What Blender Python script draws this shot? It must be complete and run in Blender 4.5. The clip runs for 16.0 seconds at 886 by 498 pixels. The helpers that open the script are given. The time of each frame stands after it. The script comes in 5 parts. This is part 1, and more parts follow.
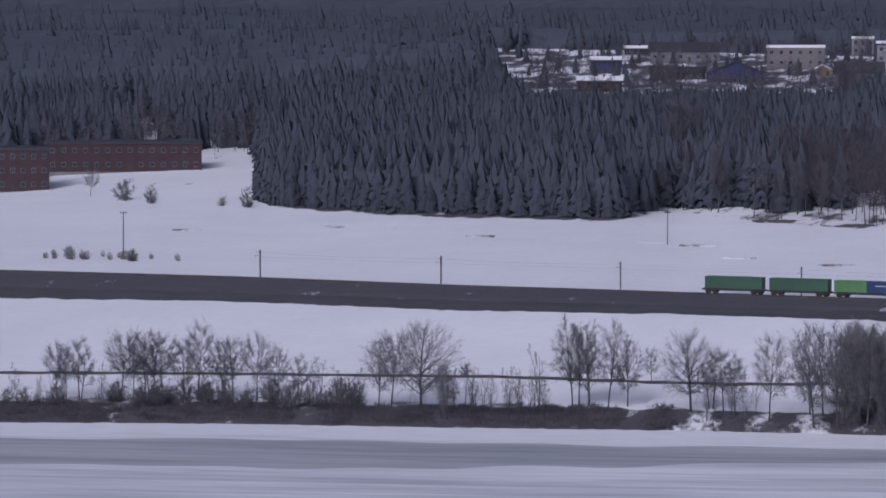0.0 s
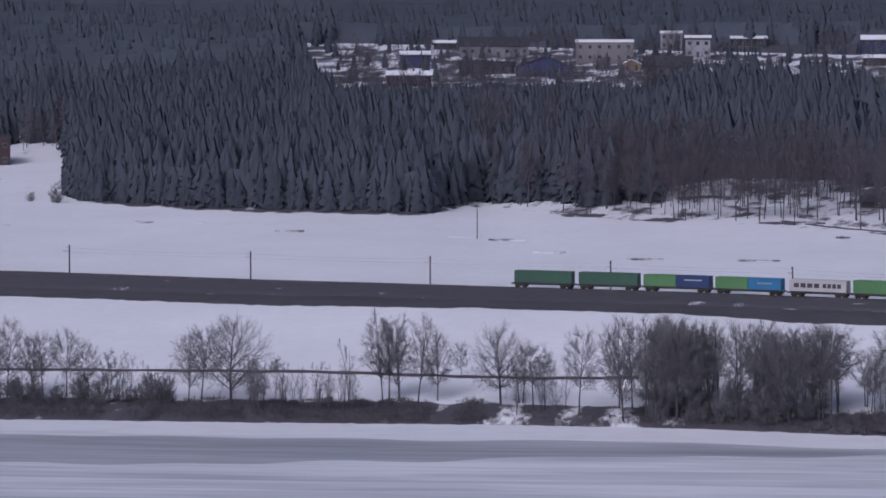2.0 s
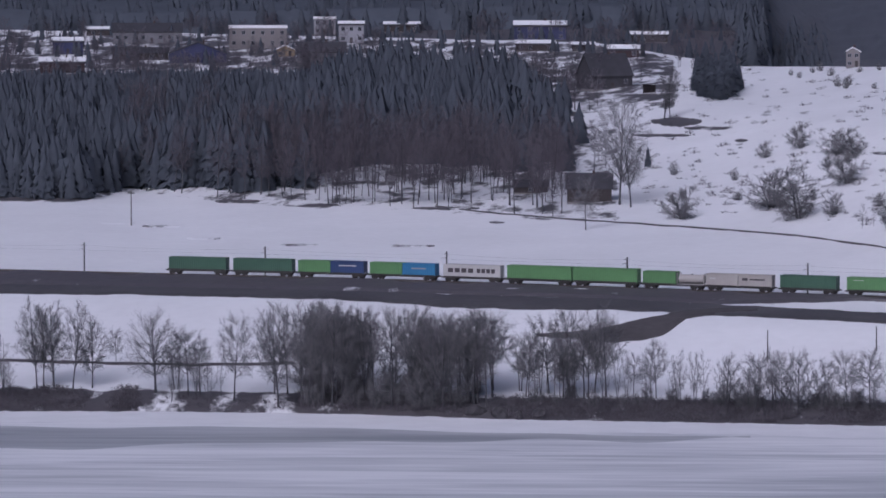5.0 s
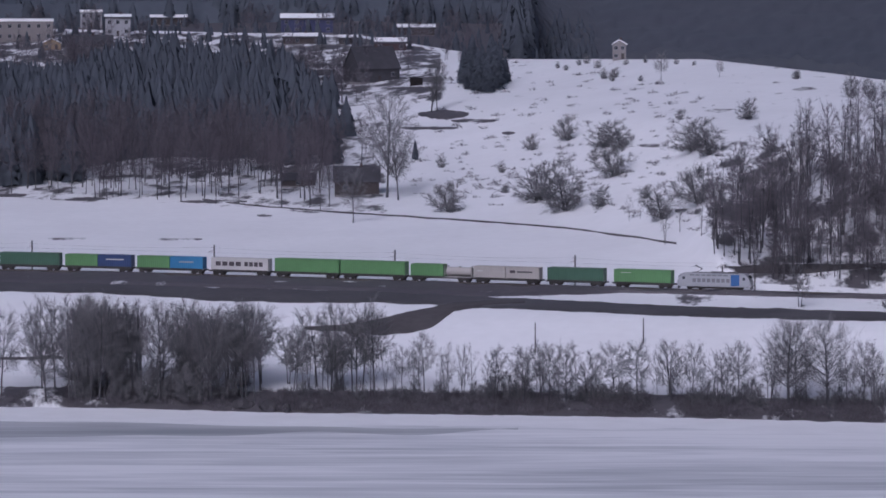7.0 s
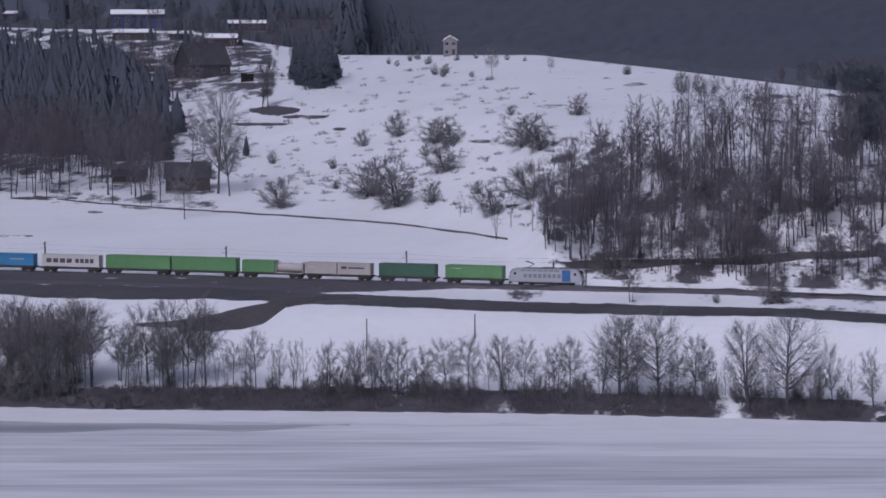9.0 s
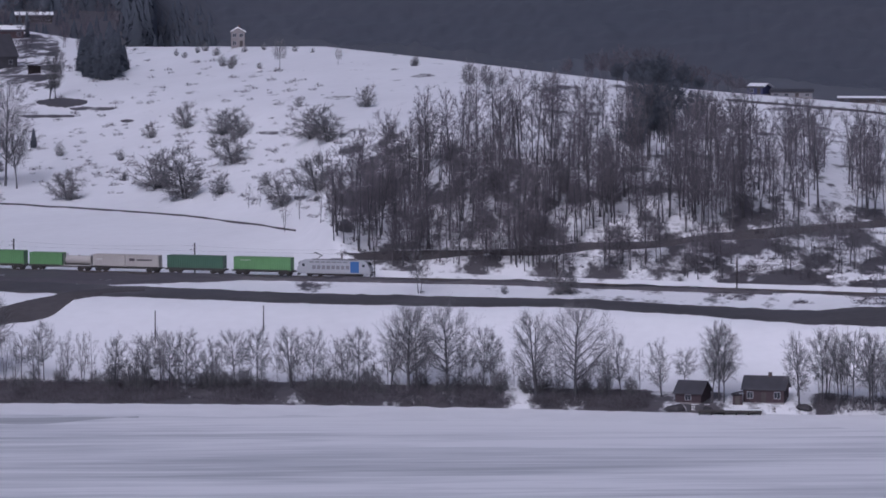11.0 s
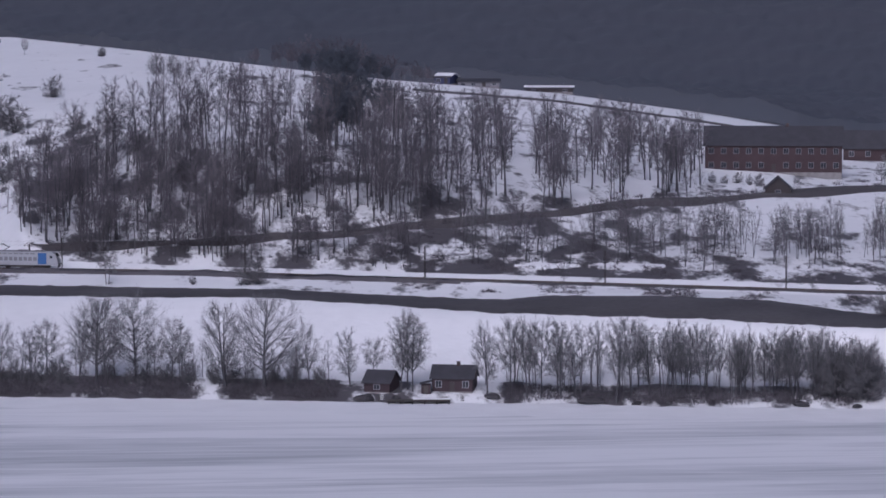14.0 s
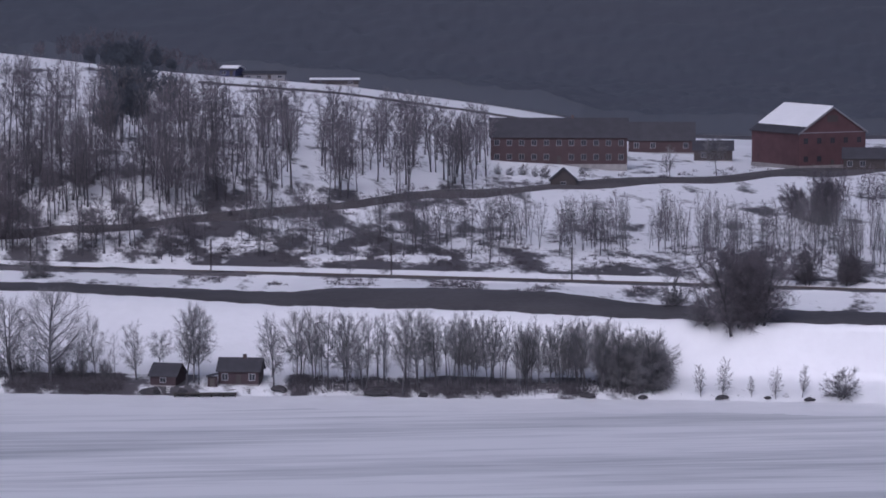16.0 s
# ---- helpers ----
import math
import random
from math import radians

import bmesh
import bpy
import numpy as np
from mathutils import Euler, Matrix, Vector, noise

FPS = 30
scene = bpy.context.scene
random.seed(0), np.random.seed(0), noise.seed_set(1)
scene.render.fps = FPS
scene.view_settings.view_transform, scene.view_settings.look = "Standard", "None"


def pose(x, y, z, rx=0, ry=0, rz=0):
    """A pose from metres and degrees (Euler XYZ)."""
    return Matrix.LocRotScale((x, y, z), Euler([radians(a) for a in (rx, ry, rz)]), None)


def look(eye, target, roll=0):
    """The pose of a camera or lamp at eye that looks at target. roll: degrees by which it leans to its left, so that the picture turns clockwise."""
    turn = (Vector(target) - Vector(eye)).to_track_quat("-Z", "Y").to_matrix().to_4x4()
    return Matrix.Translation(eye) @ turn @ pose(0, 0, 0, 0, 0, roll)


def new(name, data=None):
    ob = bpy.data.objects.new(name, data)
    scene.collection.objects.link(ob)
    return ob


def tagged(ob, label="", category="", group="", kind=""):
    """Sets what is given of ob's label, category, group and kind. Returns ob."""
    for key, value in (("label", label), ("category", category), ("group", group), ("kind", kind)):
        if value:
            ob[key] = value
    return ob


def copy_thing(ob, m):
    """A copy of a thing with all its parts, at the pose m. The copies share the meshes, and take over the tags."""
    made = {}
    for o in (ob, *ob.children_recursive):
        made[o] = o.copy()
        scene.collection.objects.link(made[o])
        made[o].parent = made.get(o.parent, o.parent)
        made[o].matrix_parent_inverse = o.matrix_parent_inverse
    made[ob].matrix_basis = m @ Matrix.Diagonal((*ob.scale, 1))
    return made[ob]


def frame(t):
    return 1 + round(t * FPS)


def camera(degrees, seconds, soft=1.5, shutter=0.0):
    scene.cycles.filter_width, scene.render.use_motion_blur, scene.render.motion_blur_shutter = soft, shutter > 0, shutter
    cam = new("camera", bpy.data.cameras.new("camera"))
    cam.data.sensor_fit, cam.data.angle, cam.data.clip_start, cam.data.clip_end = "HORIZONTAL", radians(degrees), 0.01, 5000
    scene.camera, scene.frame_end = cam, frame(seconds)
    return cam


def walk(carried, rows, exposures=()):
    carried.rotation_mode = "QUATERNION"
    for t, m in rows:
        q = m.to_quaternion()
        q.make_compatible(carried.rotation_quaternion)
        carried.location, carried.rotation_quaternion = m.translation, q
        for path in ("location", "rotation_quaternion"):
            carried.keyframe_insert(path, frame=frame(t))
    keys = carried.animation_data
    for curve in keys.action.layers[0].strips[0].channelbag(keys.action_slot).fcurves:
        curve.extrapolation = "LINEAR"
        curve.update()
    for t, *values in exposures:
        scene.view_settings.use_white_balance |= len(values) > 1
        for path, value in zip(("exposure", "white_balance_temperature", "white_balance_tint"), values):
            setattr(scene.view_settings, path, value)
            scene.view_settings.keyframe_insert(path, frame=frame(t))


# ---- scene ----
# Places are given as seen from the lookout: a bearing u and a drop v, both in units of 1/F radian, and a distance in metres.
F = 784 / math.tan(radians(5.0))
U0, V0, EYE = 2266, -146, 108.0
cam = camera(10.0, 16.0, soft=1.65)
PATH = [
    (0.0, -9.4756, -3.7532), (0.5, -8.8906, -3.7732), (1.0, -8.4413, -3.783), (1.5, -7.9806, -3.7904), (2.0, -7.3179, -3.8132), (2.5, -6.6532, -3.8334),
    (3.0, -5.9173, -3.8688), (3.5, -5.1142, -3.8988), (4.0, -4.419, -3.9236), (4.2, -4.1791, -3.9344), (6.3, -1.96, -4.0112), (6.5, -1.629, -4.0157),
    (7.0, -0.7662, -4.0526), (7.5, -0.2905, -4.0448), (8.0, 0.1982, -4.0691), (8.5, 0.7272, -4.0814), (8.7, 0.8859, -4.0867), (10.8, 3.2951, -4.1899),
    (11.0, 3.5466, -4.1956), (11.5, 4.155, -4.2121), (12.0, 4.6015, -4.2203), (12.5, 5.0958, -4.2369), (13.0, 5.7916, -4.2654), (13.5, 6.4979, -4.2874),
    (14.0, 7.0842, -4.3083), (14.5, 7.508, -4.3241), (15.0, 8.1137, -4.3467), (15.5, 8.7194, -4.3652), (16.0, 9.5115, -4.3949),
]
walk(cam, [(t, pose(0, 0, EYE, 90 + tilt, 0, -turn)) for t, turn, tilt in PATH],
     exposures=[(0, 0.0, 5190, 21), (16, 0.0, 5190, 21)])

# ---- light ----
world = bpy.data.worlds.new("overcast")
scene.world = world
world.use_nodes = True
wn = world.node_tree.nodes
sky = wn.new("ShaderNodeTexSky")
sky.sky_type = "NISHITA"
sky.sun_disc = False
sky.sun_elevation, sky.sun_rotation = radians(38), radians(200)
sky.air_density, sky.dust_density, sky.ozone_density = 0.6, 9.0, 0.6
world.node_tree.links.new(sky.outputs[0], wn["Background"].inputs[0])
wn["Background"].inputs[1].default_value = 0.064
sun = bpy.data.lights.new("sun", "SUN")
sun.energy, sun.angle, sun.color = 0.6, radians(25), (1.0, 0.95, 0.9)
new("sun", sun).matrix_world = look((0, 0, 400), (0.342 * 400, 0.94 * 400, 400 - 400 * math.tan(radians(38))))


# ---- materials ----
def mat(name, base, rough=0.8, vary=0.25, size=1.0, bump=0.2, other=None, metal=0.0, island=0.0):
    """A surface of one base colour, broken by coarse stains and fine grain, tinted by piece."""
    m = bpy.data.materials.new(name)
    m.use_nodes = True
    n, l = m.node_tree.nodes, m.node_tree.links
    b = n["Principled BSDF"]
    b.inputs["Roughness"].default_value, b.inputs["Metallic"].default_value = rough, metal
    co = n.new("ShaderNodeTexCoord")
    coarse, fine = n.new("ShaderNodeTexNoise"), n.new("ShaderNodeTexNoise")
    coarse.inputs["Scale"].default_value, fine.inputs["Scale"].default_value = 0.35 / size, 4.0 / size
    coarse.inputs["Detail"].default_value, fine.inputs["Detail"].default_value = 5, 4
    for t in (coarse, fine):
        l.new(co.outputs["Object"], t.inputs["Vector"])
    mix = n.new("ShaderNodeMix")
    mix.data_type, mix.blend_type = "RGBA", "MIX"
    add = n.new("ShaderNodeMath")
    add.operation = "MULTIPLY_ADD"
    l.new(coarse.outputs["Fac"], add.inputs[0])
    add.inputs[1].default_value = 0.65
    half = n.new("ShaderNodeMath")
    half.operation = "MULTIPLY"
    half.inputs[1].default_value = 0.35
    l.new(fine.outputs["Fac"], half.inputs[0])
    l.new(half.outputs[0], add.inputs[2])
    ramp = n.new("ShaderNodeMapRange")
    ramp.inputs["From Min"].default_value, ramp.inputs["From Max"].default_value = 0.3, 0.7
    l.new(add.outputs[0], ramp.inputs["Value"])
    l.new(ramp.outputs[0], mix.inputs["Factor"])
    dark = other or [c * (1 - vary) for c in base]
    mix.inputs["A"].default_value = (*dark, 1)
    mix.inputs["B"].default_value = (*[min(1, c * (1 + vary)) if not other else c for c in base], 1)
    out = mix.outputs["Result"]
    if island:
        geo = n.new("ShaderNodeNewGeometry")
        hue = n.new("ShaderNodeHueSaturation")
        mr = n.new("ShaderNodeMapRange")
        mr.inputs["To Min"].default_value, mr.inputs["To Max"].default_value = 1 - island, 1 + island
        l.new(geo.outputs["Random Per Island"], mr.inputs["Value"])
        l.new(mr.outputs[0], hue.inputs["Value"])
        l.new(out, hue.inputs["Color"])
        out = hue.outputs["Color"]
    l.new(out, b.inputs["Base Color"])
    if bump:
        bp = n.new("ShaderNodeBump")
        bp.inputs["Strength"].default_value, bp.inputs["Distance"].default_value = bump, 0.1 * size
        l.new(fine.outputs["Fac"], bp.inputs["Height"])
        l.new(bp.outputs[0], b.inputs["Normal"])
    return m


def foliage(m, share=0.45):
    """Thin needles and twigs scatter light to both sides."""
    n, l = m.node_tree.nodes, m.node_tree.links
    colour = n["Principled BSDF"].inputs["Base Color"].links[0].from_socket
    dif, tra, mix = n.new("ShaderNodeBsdfDiffuse"), n.new("ShaderNodeBsdfTranslucent"), n.new("ShaderNodeMixShader")
    mix.inputs[0].default_value = share
    for b in (dif, tra):
        l.new(colour, b.inputs["Color"])
    l.new(dif.outputs[0], mix.inputs[1])
    l.new(tra.outputs[0], mix.inputs[2])
    l.new(mix.outputs[0], n["Material Output"].inputs["Surface"])
    return m


def ground_material():
    """Old wet snow; last year's grass and earth show where the attribute 'bare' and a noise say so."""
    m = mat("snow_ground", (0.80, 0.80, 0.82), 0.7, 0.06, 12.0, 0.15)
    n, l = m.node_tree.nodes, m.node_tree.links
    b = n["Principled BSDF"]
    snow = b.inputs["Base Color"].links[0].from_socket
    at = n.new("ShaderNodeAttribute")
    at.attribute_name = "bare"
    co = n.new("ShaderNodeTexCoord")
    st = n.new("ShaderNodeMapping")
    st.inputs["Scale"].default_value = (0.11, 0.05, 0.11)
    l.new(co.outputs["Object"], st.inputs["Vector"])
    nz = n.new("ShaderNodeTexNoise")
    nz.inputs["Scale"].default_value, nz.inputs["Detail"].default_value, nz.inputs["Roughness"].default_value = 1.0, 8, 0.65
    l.new(st.outputs[0], nz.inputs["Vector"])
    s = n.new("ShaderNodeMath")
    s.operation = "ADD"
    l.new(at.outputs["Fac"], s.inputs[0])
    l.new(nz.outputs["Fac"], s.inputs[1])
    r = n.new("ShaderNodeMapRange")
    r.inputs["From Min"].default_value, r.inputs["From Max"].default_value = 0.97, 1.06
    l.new(s.outputs[0], r.inputs["Value"])
    earth = n.new("ShaderNodeMix")
    earth.data_type = "RGBA"
    earth.inputs["A"].default_value, earth.inputs["B"].default_value = (0.060, 0.056, 0.066, 1), (0.102, 0.093, 0.100, 1)
    n2 = n.new("ShaderNodeTexNoise")
    n2.inputs["Scale"].default_value, n2.inputs["Detail"].default_value = 0.4, 6
    l.new(co.outputs["Object"], n2.inputs["Vector"])
    l.new(n2.outputs["Fac"], earth.inputs["Factor"])
    mix = n.new("ShaderNodeMix")
    mix.data_type = "RGBA"
    l.new(r.outputs[0], mix.inputs["Factor"])
    l.new(snow, mix.inputs["A"])
    l.new(earth.outputs["Result"], mix.inputs["B"])
    l.new(mix.outputs["Result"], b.inputs["Base Color"])
    return m


def ice_material(name, dark, light):
    """Lake ice under wind-packed snow, in long streaks along the shore."""
    m = bpy.data.materials.new(name)
    m.use_nodes = True
    n, l = m.node_tree.nodes, m.node_tree.links
    b = n["Principled BSDF"]
    co = n.new("ShaderNodeTexCoord")
    facs = []
    for sx, sy, k in ((0.0035, 0.022, 0.46), (0.012, 0.10, 0.32), (0.03, 0.3, 0.22)):
        mp = n.new("ShaderNodeMapping")
        mp.inputs["Scale"].default_value = (sx, sy, 1)
        mp.inputs["Rotation"].default_value = (0, 0, radians(6))
        l.new(co.outputs["Object"], mp.inputs["Vector"])
        nz = n.new("ShaderNodeTexNoise")
        nz.inputs["Scale"].default_value, nz.inputs["Detail"].default_value, nz.inputs["Distortion"].default_value = 1.0, 6, 0.9
        l.new(mp.outputs[0], nz.inputs["Vector"])
        mu = n.new("ShaderNodeMath")
        mu.operation = "MULTIPLY"
        mu.inputs[1].default_value = k
        l.new(nz.outputs["Fac"], mu.inputs[0])
        facs.append(mu)
    ad = facs[0]
    for f in facs[1:]:
        total = n.new("ShaderNodeMath")
        l.new(ad.outputs[0], total.inputs[0])
        l.new(f.outputs[0], total.inputs[1])
        ad = total
    r = n.new("ShaderNodeMapRange")
    r.inputs["From Min"].default_value, r.inputs["From Max"].default_value = 0.4, 0.56
    l.new(ad.outputs[0], r.inputs["Value"])
    mix = n.new("ShaderNodeMix")
    mix.data_type = "RGBA"
    mix.inputs["A"].default_value, mix.inputs["B"].default_value = (*dark, 1), (*light, 1)
    l.new(r.outputs[0], mix.inputs["Factor"])
    l.new(mix.outputs["Result"], b.inputs["Base Color"])
    b.inputs["Roughness"].default_value = 0.55
    return m


# dark woods, brush, bark and road colours are lifted to stand in for haze
M = dict(
    ground=ground_material(), ice=ice_material("lake_ice", (0.46, 0.475, 0.50), (0.82, 0.82, 0.84)), greyice=ice_material("grey_ice", (0.30, 0.315, 0.34), (0.50, 0.51, 0.53)),
    snow=mat("snow", (0.80, 0.80, 0.82), 0.7, 0.06, 3.0),
    road=mat("wet_asphalt", (0.074, 0.069, 0.073), 0.7, 0.3, 6.0),
    verge=mat("dead_grass", (0.075, 0.068, 0.072), 0.95, 0.3, 5.0),
    ballast=mat("ballast", (0.075, 0.069, 0.071), 0.9, 0.35, 2.0, 0.6),
    bark=mat("bark", (0.078, 0.076, 0.085), 0.9, 0.35, 0.6),
    twig=mat("twigs", (0.18, 0.176, 0.188), 0.9, 0.3, 1.5, 0, island=0.2),
    darktwig=foliage(mat("dark_twigs", (0.20, 0.185, 0.205), 0.9, 0.25, 1.5, 0, island=0.2), 0.3),
    browntwig=foliage(mat("brown_twigs", (0.165, 0.150, 0.170), 0.9, 0.25, 1.5, 0, island=0.2), 0.3),
    brush=mat("brush", (0.128, 0.118, 0.134), 0.95, 0.3, 2.0, 0, island=0.35),
    spruce=foliage(mat("spruce_needles", (0.118, 0.132, 0.160), 0.9, 0.15, 14.0, 0, island=0.06), 0.3),
    far=mat("far_woods", (0.074, 0.078, 0.096), 0.95, 0.2, 60.0, 0, other=(0.058, 0.067, 0.087)),
    pole=mat("weathered_pole", (0.07, 0.062, 0.058), 0.85, 0.2, 0.5),
    red=mat("falun_red", (0.050, 0.031, 0.035), 0.85, 0.2, 1.0),
    cabin=mat("red_brown_timber", (0.043, 0.028, 0.034), 0.85, 0.2, 1.0),
    barn=mat("barn_red", (0.072, 0.036, 0.042), 0.85, 0.25, 1.0),
    brown=mat("brown_timber", (0.05, 0.042, 0.044), 0.85, 0.2, 1.0),
    blue=mat("blue_paint", (0.035, 0.04, 0.10), 0.7, 0.15, 1.0),
    cream=mat("cream_paint", (0.18, 0.165, 0.168), 0.7, 0.1, 1.0),
    white=mat("white_paint", (0.27, 0.27, 0.30), 0.6, 0.06, 1.0),
    grey=mat("grey_paint", (0.18, 0.18, 0.2), 0.7, 0.12, 1.0),
    ochre=mat("ochre_paint", (0.24, 0.18, 0.12), 0.7, 0.12, 1.0),
    slate=mat("dark_roof", (0.044, 0.043, 0.052), 0.7, 0.25, 0.8),
    pane=mat("window_glass", (0.03, 0.035, 0.045), 0.08, 0.1, 1.0, 0),
    brick=mat("chimney_brick", (0.075, 0.055, 0.055), 0.9, 0.25, 0.3),
    stone=mat("foundation_stone", (0.22, 0.21, 0.21), 0.9, 0.25, 0.5),
    rock=mat("shore_rock", (0.045, 0.042, 0.047), 0.85, 0.35, 0.8, 0.5),
    steel=mat("rusty_steel", (0.05, 0.045, 0.045), 0.6, 0.25, 0.6, 0.2, metal=0.3),
    rail=mat("rail_steel", (0.12, 0.10, 0.09), 0.45, 0.2, 0.5, 0.1, metal=0.6),
    green=mat("green_lacquer", (0.095, 0.215, 0.085), 0.5, 0.15, 1.5, 0.05),
    dkgreen=mat("dark_green_lacquer", (0.045, 0.105, 0.07), 0.5, 0.15, 1.5, 0.05),
    navy=mat("navy_lacquer", (0.025, 0.05, 0.14), 0.5, 0.15, 1.5, 0.05),
    cyan=mat("blue_lacquer", (0.035, 0.17, 0.34), 0.5, 0.12, 1.5, 0.05),
    pale=mat("pale_grey_tarp", (0.46, 0.45, 0.45), 0.6, 0.1, 1.5, 0.05),
    beige=mat("beige_lacquer", (0.36, 0.34, 0.325), 0.6, 0.12, 1.5, 0.05),
    mark=mat("dark_marking", (0.06, 0.05, 0.06), 0.6, 0.1, 1.0, 0),
    silver=mat("silver_lacquer", (0.33, 0.34, 0.37), 0.4, 0.08, 1.0, 0.03, metal=0.2),
    stripe=mat("blue_stripe", (0.03, 0.10, 0.27), 0.45, 0.1, 1.0, 0.03),
)


# ---- helpers of this place ----
def mesh(name, verts, faces, material, smooth=False):
    me = bpy.data.meshes.new(name)
    me.from_pydata([tuple(map(float, v)) for v in verts], [], faces)
    me.materials.append(material)
    if smooth:
        me.polygons.foreach_set("use_smooth", [True] * len(me.polygons))
    me.update()
    return me


def triangles(name, verts, tris, material):
    me = bpy.data.meshes.new(name)
    verts, tris = np.asarray(verts, np.float32), np.asarray(tris, np.int32)
    me.vertices.add(len(verts))
    me.vertices.foreach_set("co", verts.ravel())
    me.loops.add(tris.size)
    me.loops.foreach_set("vertex_index", tris.ravel())
    me.polygons.add(len(tris))
    me.polygons.foreach_set("loop_start", np.arange(0, tris.size, 3, dtype=np.int32))
    me.materials.append(material)
    me.update(calc_edges=True)
    me.validate()
    return me


def part(name, bm, material, parent, label=""):
    me = bpy.data.meshes.new(name)
    bm.to_mesh(me)
    bm.free()
    me.materials.append(material)
    ob = new(name, me)
    ob.parent = parent
    return tagged(ob, label)


def thing(name, label, category, m=None, group="", kind=""):
    ob = new(name)
    if m is not None:
        ob.matrix_basis = m
    return tagged(ob, label, category, group, kind)


def box(bm, x0, x1, y0, y1, z0, z1, bevel=0.0):
    r = bmesh.ops.create_cube(bm, size=1, matrix=Matrix.LocRotScale(((x0 + x1) / 2, (y0 + y1) / 2, (z0 + z1) / 2), None, (x1 - x0, y1 - y0, z1 - z0)))
    if bevel:
        bmesh.ops.bevel(bm, geom=list({e for v in r["verts"] for e in v.link_edges}), offset=bevel, segments=1, affect="EDGES")
    return bm


def boxes(*rows, bevel=0.0):
    bm = bmesh.new()
    for r in rows:
        box(bm, *r, bevel=bevel)
    return bm


def prism(profile, y0, y1):
    """A closed x-z outline, drawn out along y."""
    bm = bmesh.new()
    a = [bm.verts.new((x, y0, z)) for x, z in profile]
    b = [bm.verts.new((x, y1, z)) for x, z in profile]
    bm.faces.new(a[::-1])
    bm.faces.new(b)
    for i in range(len(a)):
        j = (i + 1) % len(a)
        bm.faces.new((a[i], a[j], b[j], b[i]))
    bmesh.ops.recalc_face_normals(bm, faces=bm.faces)
    return bm


def disc(bm, r, depth, m, n=14):
    bmesh.ops.create_cone(bm, cap_ends=True, segments=n, radius1=r, radius2=r, depth=depth, matrix=m)
    return bm


def place(u, v, r):
    a = (u - U0) / F
    return Vector((r * math.sin(a), r * math.cos(a), EYE - (v - V0) * r / F))


def curve(us, vs):
    us, vs = np.array(us, float), np.array(vs, float)
    return lambda u: float(np.interp(u, us, vs))


# ---- lie of the land: what each line of the shore, the road, the railway and the hill drops to, by bearing ----
shore_v = curve((-600, 0, 400, 800, 1200, 1560, 1860, 2260, 2660, 2920, 3340, 3600, 3770, 4170, 4530, 5100),
                (738, 747, 752, 760, 764, 770, 780, 785, 790, 795, 804, 804, 809, 811, 815, 822))
low_v = curve((-600, 0, 400, 800, 1200, 1560, 1783, 2062, 2263, 2563, 2763, 3037, 3240, 3440, 3640, 3850, 3960, 4090, 4270, 4530, 5100),
              (515, 529, 536, 553, 559, 569, 586, 588, 598, 610, 615, 617, 629, 645, 652, 658, 665, 668, 674, 678, 684))
up_v = curve((-600, 0, 800, 1560, 2000, 2263, 2563, 2923, 3090, 3270, 3480, 3560, 3760, 3850, 3960, 4090, 4270, 4530, 5100),
             (490, 505, 532, 550, 562, 575, 589, 598, 601, 611, 618, 609, 609, 612, 616, 636, 648, 651, 659))
rail_v = curve((-600, 0, 400, 800, 1200, 1560, 1983, 2263, 2543, 2923, 3208, 3597, 4020, 4530, 5100),
               (458, 477, 490, 506, 518, 528, 542, 551, 559, 567, 577, 588, 599, 612, 625))
edge_v = curve((-600, 0, 300, 470, 750, 1080, 1200, 1302, 1482, 1783, 1982, 2162, 2363, 2563, 2663, 2700, 2900, 3300, 4100, 4530, 5100),
               (320, 342, 362, 365, 381, 389, 372, 388, 401, 413, 428, 438, 453, 480, 527, 548, 557, 570, 590, 600, 612))
mid_v = curve((-600, 400, 900, 1500, 2000, 2300, 2600, 2900, 3300, 3700, 3970, 4270, 4600, 5100),
              (250, 235, 190, 185, 205, 240, 270, 330, 400, 440, 431, 415, 400, 390))
mid_r = curve((-600, 900, 1700, 2000, 2600, 2900, 3300, 3700, 4270, 5100), (1750, 1720, 1690, 1620, 1330, 1210, 1185, 1195, 1230, 1290))
crest_v = curve((-600, 900, 2000, 2262, 2612, 2840, 3100, 3286, 3580, 3840, 3970, 4050, 4300, 5100),
                (90, 85, 110, 152, 152, 177, 209, 230, 254, 290, 312, 345, 352, 345))
crest_r = curve((-600, 1000, 2000, 2500, 3000, 3500, 4000, 4500, 5100), (2050, 2000, 1830, 1600, 1420, 1380, 1370, 1400, 1450))


def rail_r(u):
    return (EYE - 18.0) * F / (rail_v(u) - V0)


